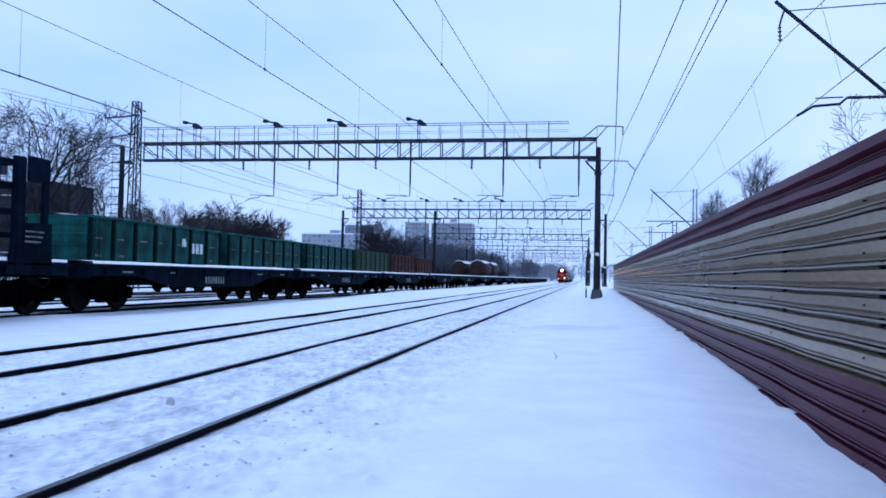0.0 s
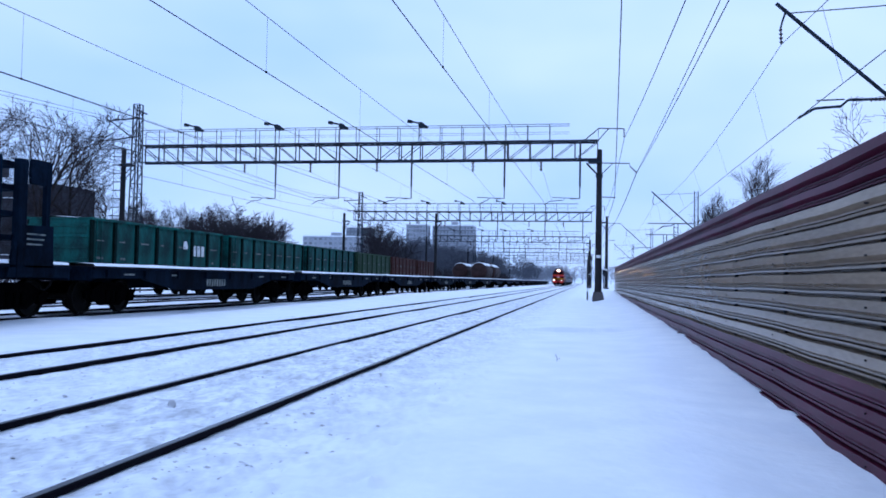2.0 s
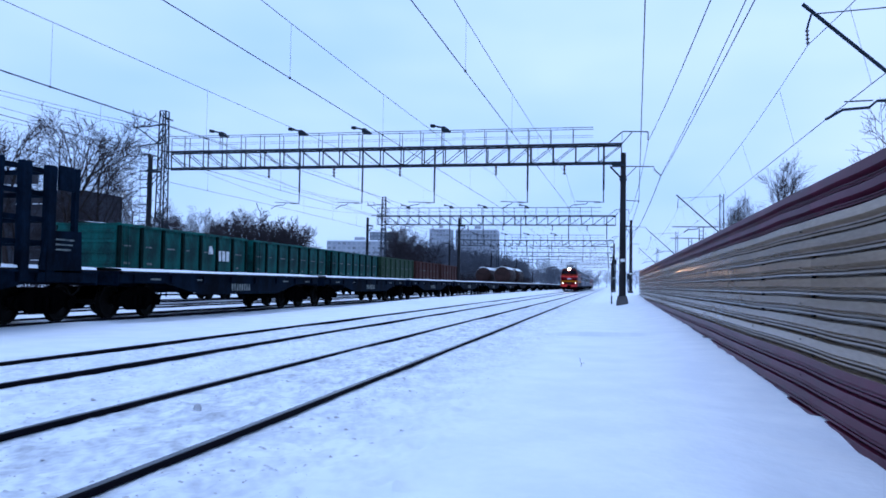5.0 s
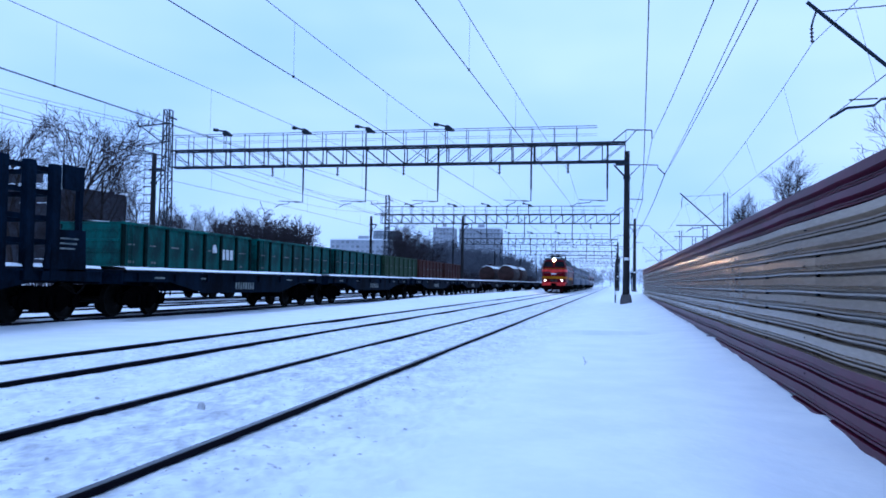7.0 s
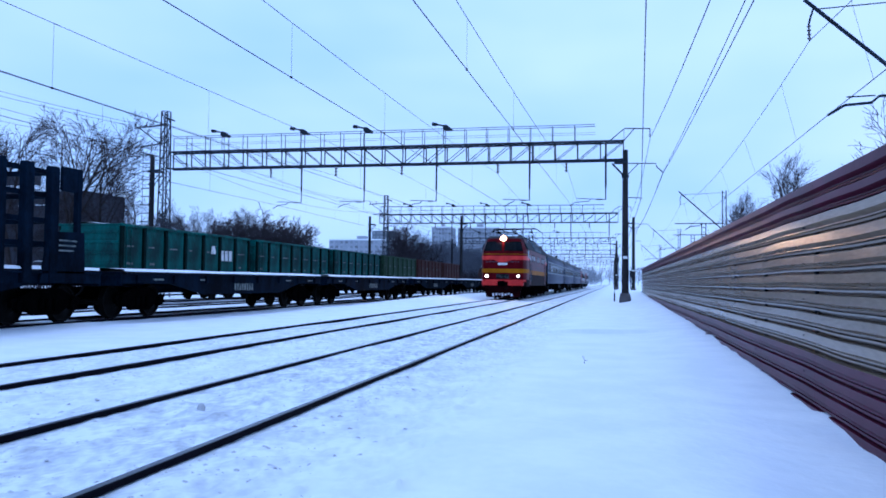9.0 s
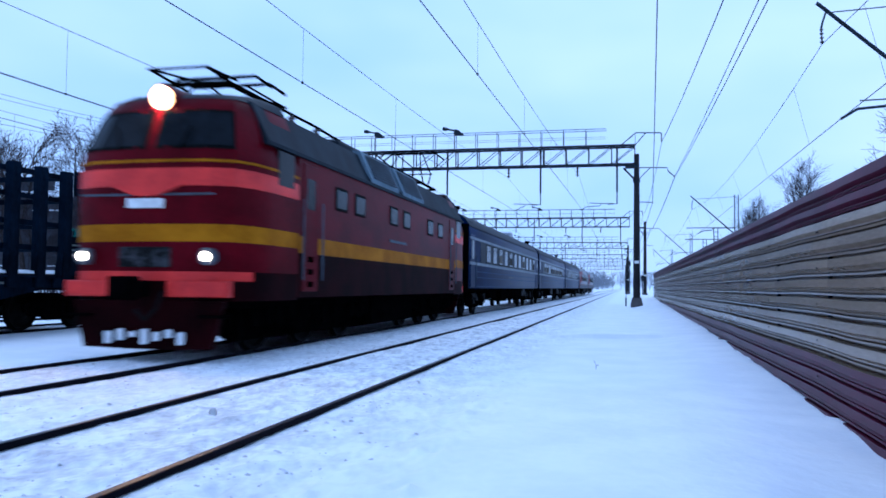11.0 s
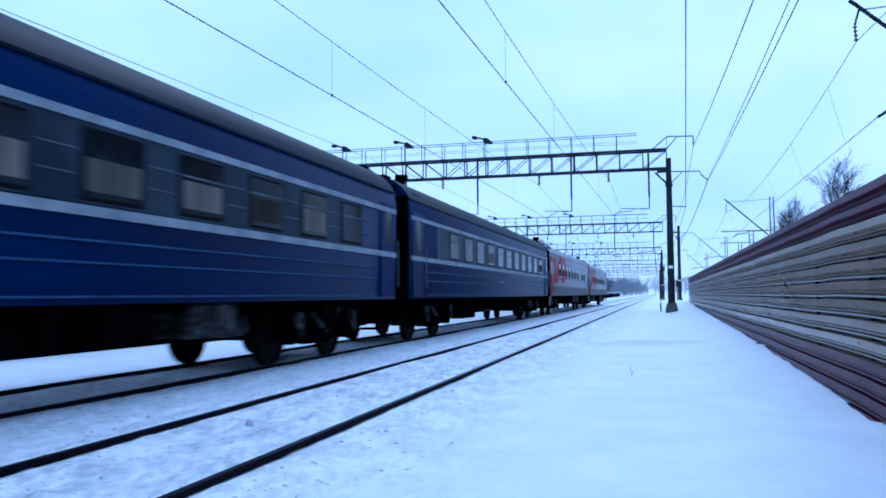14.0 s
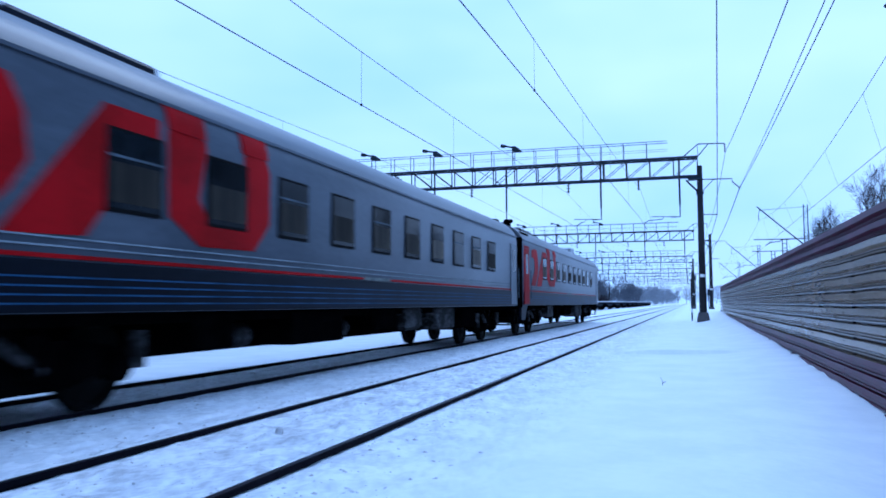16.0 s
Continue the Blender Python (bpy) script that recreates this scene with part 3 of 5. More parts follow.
FEED = G_Y[1:]
POST_WIRE = "thick dark feeder wire strung along the posts"
line_wire("feeder_wire", POST_WIRE, [(3.0, -14.0, 8.9), (2.14, 48.0, 9.64)] + [(2.14, q, 9.62) for q in FEED], 0.016, 0.75)
line_wire("feeder_wire", POST_WIRE, [(3.12, -10.0, 7.75), (2.87, 48.0, 7.57)] + [(2.87, q, 7.55) for q in FEED], 0.014, 0.35)
line_wire("feeder_wire", POST_WIRE, [(2.78, -10.0, 7.72), (2.83, 48.0, 7.55)] + [(2.83, q, 7.53) for q in FEED], 0.012, 0.35)
line_wire("signal_cable", "dark cable slung down to a post bracket", [(0.10, -4.0, 12.5), (0.92, 23.2, 9.15), (1.62, 48, 6.12), (1.62, 97, 6.1), (1.62, 150, 6.1)], 0.018, 0.12)
for dx, z in ((-31.0, 11.3), (-30.1, 11.3), (-30.5, 9.9)):
    line_wire("feeder_wire", "thin dark power line along the lattice masts", [(dx, -12, z), (dx, 49, z), (dx + 0.5, 98, z), (dx + 0.5, 206, z)], 0.012, 1.2)


# ---- running gear shared by all wagons ----
def wheel_mesh(r):
    return mesh_of("wheel", M().lathe([(-0.065, r * 0.30), (-0.065, r * 0.62), (-0.03, r * 0.66), (-0.03, r * 0.86), (-0.068, r * 0.90), (-0.068, r + 0.028), (-0.036, r + 0.026), (-0.03, r), (0.066, r - 0.006), (0.066, r * 0.88), (0.02, r * 0.84), (0.035, r * 0.5), (0.10, r * 0.34), (0.10, r * 0.18)], 20), WHEEL, 40)


WHEEL_ME = {r: wheel_mesh(r) for r in (0.475, 0.478, 0.60)}
AXLE_ME = mesh_of("axle", M().cyl((-0.70, 0, 0), (0.70, 0, 0), 0.085, n=10), WHEEL, 40)


def wheelset(parent, y, r):
    """Axle with two wheels, turning about its own x axis."""
    ax = part("wheelset", AXLE_ME, None, parent, at=(0, y, r))
    part("wheel", WHEEL_ME[r], None, ax, at=(0.76, 0, 0))
    part("wheel", WHEEL_ME[r], None, ax, at=(-0.76, 0, 0, 0, 0, 180))
    return ax


def freight_bogie(parent, y, base=1.85):
    for s in (-1, 1):
        m = M()
        h = base / 2
        prof = [(-h - 0.28, 0.62), (-h - 0.22, 0.42), (-h + 0.2, 0.40), (-0.42, 0.22), (0.42, 0.22), (h - 0.2, 0.40), (h + 0.22, 0.42), (h + 0.28, 0.62), (h - 0.1, 0.70), (0.45, 0.86), (-0.45, 0.86), (-h + 0.1, 0.70)]
        m.prism([(a + y, b) for a, b in prof], s * 0.98, s * 1.10, axis="x")
        for k in (-1, 1):
            m.cyl((s * 1.0, y + k * h, 0.475), (s * 1.17, y + k * h, 0.475), 0.15, n=12)
        for k in (-0.25, 0, 0.25):
            m.cyl((s * 1.13, y + k, 0.32), (s * 1.13, y + k, 0.62), 0.075, n=8)
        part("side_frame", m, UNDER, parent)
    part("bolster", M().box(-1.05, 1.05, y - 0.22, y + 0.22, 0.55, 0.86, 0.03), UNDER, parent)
    return [wheelset(parent, y + k * base / 2, 0.475) for k in (-1, 1)]


def coupler(parent, y, s):
    part("coupler", M().box(-0.12, 0.12, min(y, y + s * 0.55), max(y, y + s * 0.55), 0.92, 1.16, 0.02).box(-0.2, 0.2, min(y + s * 0.35, y + s * 0.6), max(y + s * 0.35, y + s * 0.6), 0.88, 1.22, 0.03), UNDER, parent)
    part("air_hose", M().tube([(0.32, y, 1.0), (0.34, y + s * 0.2, 0.75), (0.3, y + s * 0.42, 0.6), (0.2, y + s * 0.5, 0.75)], 0.03, 6), RUBBER, parent)


# ---- flat wagons ----
def flat_wagon(y, seed, stakes=False, length=15.0, plate=True):
    w_ = thing("flat_wagon", "faded blue-grey steel flat wagon with snow along its deck" if not stakes else "dark blue flat wagon with tall stakes and steel end panels", "flat wagon", "flat wagons on the siding", at=(TRACKS[2], y, 0))
    L, hw = length, 1.45
    for s in (-1, 1):
        sill = [(0.0, 1.27), (0.0, 0.98), (L * 0.16, 0.98), (L * 0.30, 0.62), (L * 0.70, 0.62), (L * 0.84, 0.98), (L, 0.98), (L, 1.27)]
        part("side_sill", M().prism(sill, s * (hw - 0.06), s * hw, axis="x"), FLAT_BLUE, w_)
        fl = M().box(s * hw - 0.09, s * hw + 0.09, 0, L, 1.225, 1.27)
        part("sill_flange", fl, FLAT_BLUE, w_)
        pk = mesh_of("stake_pocket", M().box(-0.05, 0.07, -0.08, 0.08, 1.0, 1.24, 0.012), FLAT_BLUE)
        for k in range(8):
            part("stake_pocket", pk, None, w_, at=(s * hw if s > 0 else -hw - 0.02, 0.7 + k * (L - 1.4) / 7, 0))
    part("deck", M().box(-hw, hw, 0, L, 1.275, 1.315), BARK, w_, "weathered plank deck")
    part("end_sill", M().box(-hw, hw, -0.06, 0.0, 0.92, 1.3), FLAT_BLUE, w_)
    part("end_sill", M().box(-hw, hw, L, L + 0.06, 0.92, 1.3), FLAT_BLUE, w_)
    sm = M()
    n, k2 = 40, 6
    for j in range(n + 1):
        for i in range(k2 + 1):
            e = min(i, k2 - i)
            hgt = 0.07 + 0.03 * noise.noise((j * 0.5, 3.0, seed)) if e == 0 else 0.10 + 0.045 * noise.noise((i * 0.9, j * 0.45, seed))
            sm.v.append((-hw + 0.03 + (2 * hw - 0.06 + 0.06) * i / k2, L * j / n * 0.995 + 0.02, 1.30 + hgt * (0.8 if e == 1 else 1)))
    sm.f = [(j * (k2 + 1) + i, j * (k2 + 1) + i + 1, (j + 1) * (k2 + 1) + i + 1, (j + 1) * (k2 + 1) + i) for j in range(n) for i in range(k2)]
    for i in (0, k2):
        base = len(sm.v)
        sm.v += [(sm.v[j * (k2 + 1) + i][0] + (0.03 if i else -0.03), sm.v[j * (k2 + 1) + i][1], 1.31) for j in range(n + 1)]
        sm.f += [(j * (k2 + 1) + i, (j + 1) * (k2 + 1) + i, base + j + 1, base + j) for j in range(n)]
    part("snow_cover", sm, SNOW_TOP, w_, "uneven snow lying on the deck", smooth=80)
    for b in (1.47, L - 1.47):
        freight_bogie(w_, b)
    coupler(w_, 0, -1)
    coupler(w_, L, 1)
    part("brake_cylinder", M().cyl((0.5, L * 0.42, 0.75), (0.5, L * 0.50, 0.75), 0.18, n=10), UNDER, w_)
    part("brake_rod", M().tube([(0.2, L * 0.15, 0.6), (0.2, L * 0.85, 0.6)], 0.03, 5), UNDER, w_)
    if plate:
        for k in range(8):
            part("number_bar", M().box(hw + 0.001, hw + 0.008, L * 0.44 + k * 0.19, L * 0.44 + k * 0.19 + 0.12, 0.74, 0.98), MARKING, w_, "faded white painted bar")
        for q in (0.10, 0.28, 0.74, 0.9):
            part("marking_bar", M().box(hw + 0.001, hw + 0.006, L * q, L * q + 0.55, 1.07, 1.12), MARKING, w_, "faded white painted bar")
    if stakes:
        tops = mesh_of("stake", M().box(-0.09, 0.09, -0.15, 0.15, 1.0, 3.74, 0.02), FLAT_BLUE)
        for k in range(5):
            for s in (-1, 1):
                part("stake", tops, None, w_, at=(s * (hw + 0.02), L - 1.88 - k * 0.85, 0))
        for s in (-1, 1):
            for z in (1.9, 2.45, 3.05, 3.6):
                part("stake_rail", M().box(s * (hw - 0.08) - 0.03, s * (hw - 0.08) + 0.03, L - 5.6, L - 1.75, z - 0.06, z + 0.06), FLAT_BLUE, w_)
        for z in (1.9, 2.45, 3.05, 3.6):
            part("cross_rail", M().box(-hw, hw, L - 1.80, L - 1.72, z - 0.06, z + 0.06), FLAT_BLUE, w_)
        for s in (-1, 1):
            part("end_panel", M().prism([(L - 2.3, 1.0), (L - 2.0, 2.2), (L - 0.76, 2.24), (L - 0.70, 1.0)], s * (hw + 0.03), s * (hw + 0.09), axis="x"), FLAT_BLUE, w_, "blue-grey steel gusset plate")
            part("top_panel", M().box(s * hw - 0.03, s * hw + 0.05, L - 1.58, L - 0.80, 3.2, 3.80, 0.02), FLAT_BLUE, w_)
            part("end_post", M().box(s * hw - 0.06, s * hw + 0.06, L - 1.0, L - 0.86, 1.3, 3.8), FLAT_BLUE, w_)
        for k in range(3):
            part("marking_bar", M().box(hw + 0.092, hw + 0.097, L - 1.7, L - 1.15 + 0.06 * k, 1.75 + k * 0.12, 1.79 + k * 0.12), MARKING, w_, "faint white painted bar")
    return w_


flat_wagon(3.45, 2.0, stakes=True)
for k in range(17):
    flat_wagon(19.45 + 16.0 * k, 5.0 + k, plate=k < 6)


# ---- gondola wagons ----
def gondola(y, paint, text, seed, mark=False):
    g = thing("gondola_wagon", text, "gondola wagon", "gondola wagons on the far siding", at=(TRACKS[4], y, 0))
    L, hw, z0, z1 = 12.9, 1.56, 1.42, 3.46
    for s in (-1, 1):
        n = 7
        st = L / n
        xo, xi = s * (hw - 0.085), s * (hw - 0.05)
        pm = M().box(s * (hw - 0.12), s * (hw - 0.09), 0, st, z0, z1)
        pm.add([(xo, 0.09, z0 + 0.1), (xo, st - 0.09, z0 + 0.1), (xo, st - 0.09, z1 - 0.1), (xo, 0.09, z1 - 0.1), (xi, 0.21, z0 + 0.22), (xi, st - 0.21, z0 + 0.22), (xi, st - 0.21, z1 - 0.22), (xi, 0.21, z1 - 0.22)],
               [(0, 1, 5, 4), (1, 2, 6, 5), (2, 3, 7, 6), (3, 0, 4, 7), (4, 5, 6, 7)])
        panel = mesh_of("side_panel", pm, paint)
        for k in range(n):
            part("side_panel", panel, None, g, at=(0, k * st, 0))
        rib = mesh_of("side_rib", M().prism([(-0.09, z0), (-0.06, z0 - 0.15), (0.06, z0 - 0.15), (0.09, z0), (0.09, z1), (-0.09, z1)], s * (hw - 0.09), s * (hw + 0.03), axis="x"), RIB_GREEN if paint is GONDOLA_GREEN else paint)
        for k in range(n + 1):
            part("side_rib", rib, None, g, at=(0, min(max(k * st, 0.09), L - 0.09), 0))
        part("top_rail", M().box(s * hw - 0.12, s * hw + 0.03, 0, L, z1, z1 + 0.12, 0.02), paint, g)
        part("side_sill", M().box(s * hw - 0.10, s * hw - 0.02, 0, L, 1.12, z0), UNDER, g)
        for k in range(n):
            part("hatch", M().box(s * (hw - 0.04), s * (hw + 0.0), k * st + 0.35, (k + 1) * st - 0.35, z0 - 0.22, z0 + 0.06, 0.015), UNDER, g)
    for yy in (0, L):
        m = M().box(-hw + 0.1, hw - 0.1, yy - 0.05, yy + 0.05, z0, z1)
        part("end_wall", m, paint, g)
        for z in (1.75, 2.25, 2.75, 3.2):
            o = -0.12 if yy == 0 else 0.12
            part("end_rib", M().box(-hw + 0.08, hw - 0.08, min(yy, yy + o), max(yy, yy + o), z - 0.06, z + 0.06, 0.02), paint, g)
        part("top_rail", M().box(-hw, hw, yy - 0.08, yy + 0.08, z1, z1 + 0.10, 0.02), paint, g)
    part("floor", M().box(-hw + 0.1, hw - 0.1, 0, L, 1.25, 1.40), UNDER, g)
    part("centre_sill", M().box(-0.25, 0.25, 0, L, 0.85, 1.25), UNDER, g)
    part("ladder", M().box(hw, hw + 0.04, 0.35, 0.39, 1.2, z1).box(hw, hw + 0.04, 0.70, 0.74, 1.2, z1).box(hw, hw + 0.03, 0.37, 0.72, 1.7, 1.73).box(hw, hw + 0.03, 0.37, 0.72, 2.1, 2.13).box(hw, hw + 0.03, 0.37, 0.72, 2.5, 2.53).box(hw, hw + 0.03, 0.37, 0.72, 2.9, 2.93), paint, g)
    sm = M()
    n = 26
    for j in range(n + 1):
        for i in range(6):
            sm.v.append((-hw + 0.12 + (2 * hw - 0.24) * i / 5, 0.1 + (L - 0.2) * j / n, (3.52 if mark else 3.2) + 0.12 * math.sin(math.pi * i / 5) + 0.10 * noise.noise((i * 0.7, j * 0.35, seed))))
    sm.f = [(j * 6 + i, j * 6 + i + 1, (j + 1) * 6 + i + 1, (j + 1) * 6 + i) for j in range(n) for i in range(5)]
    part("snow_load", sm, SNOW_TOP, g, "snow heaped level with the rim", smooth=80)
    for b in (2.1, L - 2.1):
        freight_bogie(g, b)
    coupler(g, -0.05, -1)
    coupler(g, L + 0.05, 1)
    xs = hw - 0.045
    if mark:
        a = L * 5 / 7
        for k in range(3):
            part("letter_bar", M().box(xs, xs + 0.006, a + 0.16 + k * 0.48, a + 0.50 + k * 0.48, 2.15, 2.72), WHITE_PAINT, g, "white painted block of a company mark")
        part("emblem", M().prism([(a - 0.95, 2.5), (a - 0.45, 2.5), (a - 0.45, 2.7), (a - 0.6, 2.95), (a - 0.9, 2.9)], xs, xs + 0.006, axis="x"), WHITE_PAINT, g, "white painted emblem block")
    rng = random.Random(int(seed * 10))
    for k in range(7):
        yy = k * L / 7 + 0.4
        part("marking_bar", M().box(xs, xs + 0.006, yy, yy + rng.uniform(0.3, 0.9), 2.55, 2.61), MARKING, g, "thin faded white bar")
        if rng.random() > 0.4:
            part("marking_bar", M().box(xs, xs + 0.006, yy + 0.1, yy + rng.uniform(0.3, 0.6), 1.75, 1.85), MARKING, g, "thin faded white bar")
    return g


G0 = 31.9
TONES = [(GONDOLA_GREEN, "weathered green steel gondola wagon heaped with snow")] * 3 + [(GONDOLA_OLIVE, "olive green steel gondola wagon topped with snow")] + [(GONDOLA_RUST, "rust-brown steel gondola wagon topped with snow")] * 2
for k, (paint, text) in enumerate(TONES):
    gondola(G0 + 13.92 * k, paint, text, 1.7 + k, mark=k == 0)


# ---- tank wagons and a pipe load farther along ----
def tank_wagon(y, paint, text, tx=TRACKS[4]):
    t = thing("tank_wagon", text, "tank wagon", "tank wagons on the far siding", at=(tx, y, 0))
    part("barrel", M().lathe([(0, 0.7), (0.15, 1.15), (0.45, 1.42), (0.7, 1.5), (9.8, 1.5), (10.05, 1.42), (10.35, 1.15), (10.5, 0.7)], 20, "y"), paint, t, smooth=50, at=(0, 0.4, 2.75))
    for k in (1.5, 3.2, 5.2, 7.2, 9.0):
        part("band", M().lathe([(k, 1.5), (k, 1.535), (k + 0.12, 1.535), (k + 0.12, 1.5)], 20, "y"), STEEL, t, at=(0, 0.4, 2.75))
    part("dome", M().cyl((0, 5.6, 4.2), (0, 5.6, 4.6), 0.45, n=14), paint, t)
    part("frame", M().box(-0.4, 0.4, -0.4, 11.7, 0.9, 1.25).box(-1.3, 1.3, -0.4, 1.6, 1.05, 1.25).box(-1.3, 1.3, 9.7, 11.7, 1.05, 1.25), UNDER, t)
    part("snow_cap", M().lathe([(0.5, 1.0), (0.7, 1.35), (9.8, 1.35), (10, 1.0)], 20, "y"), SNOW_TOP, t, "snow along the top", at=(0, 0.4, 2.98), smooth=50)
    for b in (1.8, 9.5):
        freight_bogie(t, b)


tank_wagon(158.0, TANK_GREY, "pale grey tank wagon under snow", TRACKS[4])
tank_wagon(146.0, TANK_RUST, "rust-brown tank wagon with steel bands and snow on top", TRACKS[4])
tank_wagon(140.0, TANK_RUST, "rust-brown tank wagon with steel bands and snow on top", TRACKS[3])
tank_wagon(153.5, TANK_RUST, "rust-brown tank wagon with steel bands and snow on top", TRACKS[3])


# ---- the express: locomotive and five coaches ----
def body_ring(hw, low, shoulder, top, inset=0.0):
    """Half-round roofed cross-section from the near sill over the roof to the far sill."""
    side = [(hw - inset, low), (hw - inset * 0.6, 1.6), (hw, shoulder)] if low < 1.6 else [(hw, low), (hw, shoulder)]
    n = 8
    arc = []
    for k in range(1, n):
        a = math.pi / 2 * k / n
        arc.append((hw * math.cos(a), shoulder + (top - shoulder) * math.sin(a)))
    right = side + arc
    return right + [(0, top)] + [(-x, z) for x, z in reversed(right)]


def shell(m, rings):
    """Skin between successive rings (y, points)."""
    n = len(rings[0][1])
    k = len(m.v)
    for yy, pts in rings:
        m.v += [(x, yy, z) for x, z in pts]
    for j in range(len(rings) - 1):
        m.f += [(k + j * n + i, k + j * n + (i + 1) % n, k + (j + 1) * n + (i + 1) % n, k + (j + 1) * n + i) for i in range(n)]
    m.f += [tuple(k + i for i in range(n)), tuple(k + (len(rings) - 1) * n + i for i in range(n))[::-1]]
    return m


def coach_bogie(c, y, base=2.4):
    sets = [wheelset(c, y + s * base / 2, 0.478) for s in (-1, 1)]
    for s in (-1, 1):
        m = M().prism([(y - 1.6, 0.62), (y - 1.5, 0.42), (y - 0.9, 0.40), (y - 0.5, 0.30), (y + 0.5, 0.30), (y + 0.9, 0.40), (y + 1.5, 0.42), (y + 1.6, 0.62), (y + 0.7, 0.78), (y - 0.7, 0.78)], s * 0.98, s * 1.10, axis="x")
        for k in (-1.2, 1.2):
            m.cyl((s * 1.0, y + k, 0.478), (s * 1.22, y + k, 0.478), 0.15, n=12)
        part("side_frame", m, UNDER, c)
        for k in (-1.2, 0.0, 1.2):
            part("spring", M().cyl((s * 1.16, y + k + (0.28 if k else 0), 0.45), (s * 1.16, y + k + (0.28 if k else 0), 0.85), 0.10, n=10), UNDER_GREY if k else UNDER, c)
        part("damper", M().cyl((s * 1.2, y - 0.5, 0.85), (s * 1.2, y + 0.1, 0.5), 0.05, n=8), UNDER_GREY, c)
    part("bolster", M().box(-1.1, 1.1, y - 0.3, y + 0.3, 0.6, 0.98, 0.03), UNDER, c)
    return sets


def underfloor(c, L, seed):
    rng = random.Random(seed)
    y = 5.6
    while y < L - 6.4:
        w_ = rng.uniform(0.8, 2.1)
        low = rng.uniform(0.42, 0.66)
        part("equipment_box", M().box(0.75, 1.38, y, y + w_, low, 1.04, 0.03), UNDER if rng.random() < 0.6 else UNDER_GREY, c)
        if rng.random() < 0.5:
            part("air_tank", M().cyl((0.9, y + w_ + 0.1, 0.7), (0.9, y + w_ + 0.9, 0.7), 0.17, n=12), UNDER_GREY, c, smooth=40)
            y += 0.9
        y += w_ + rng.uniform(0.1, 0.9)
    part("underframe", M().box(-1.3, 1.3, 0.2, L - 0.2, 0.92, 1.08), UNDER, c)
    # Added dark box that hides the bright snow beyond the underframe.
    part("belly_filler", M().box(-0.7, 0.7, 5.3, L - 5.3, 0.50, 0.92, 0.04), UNDER, c)


SPINS = []


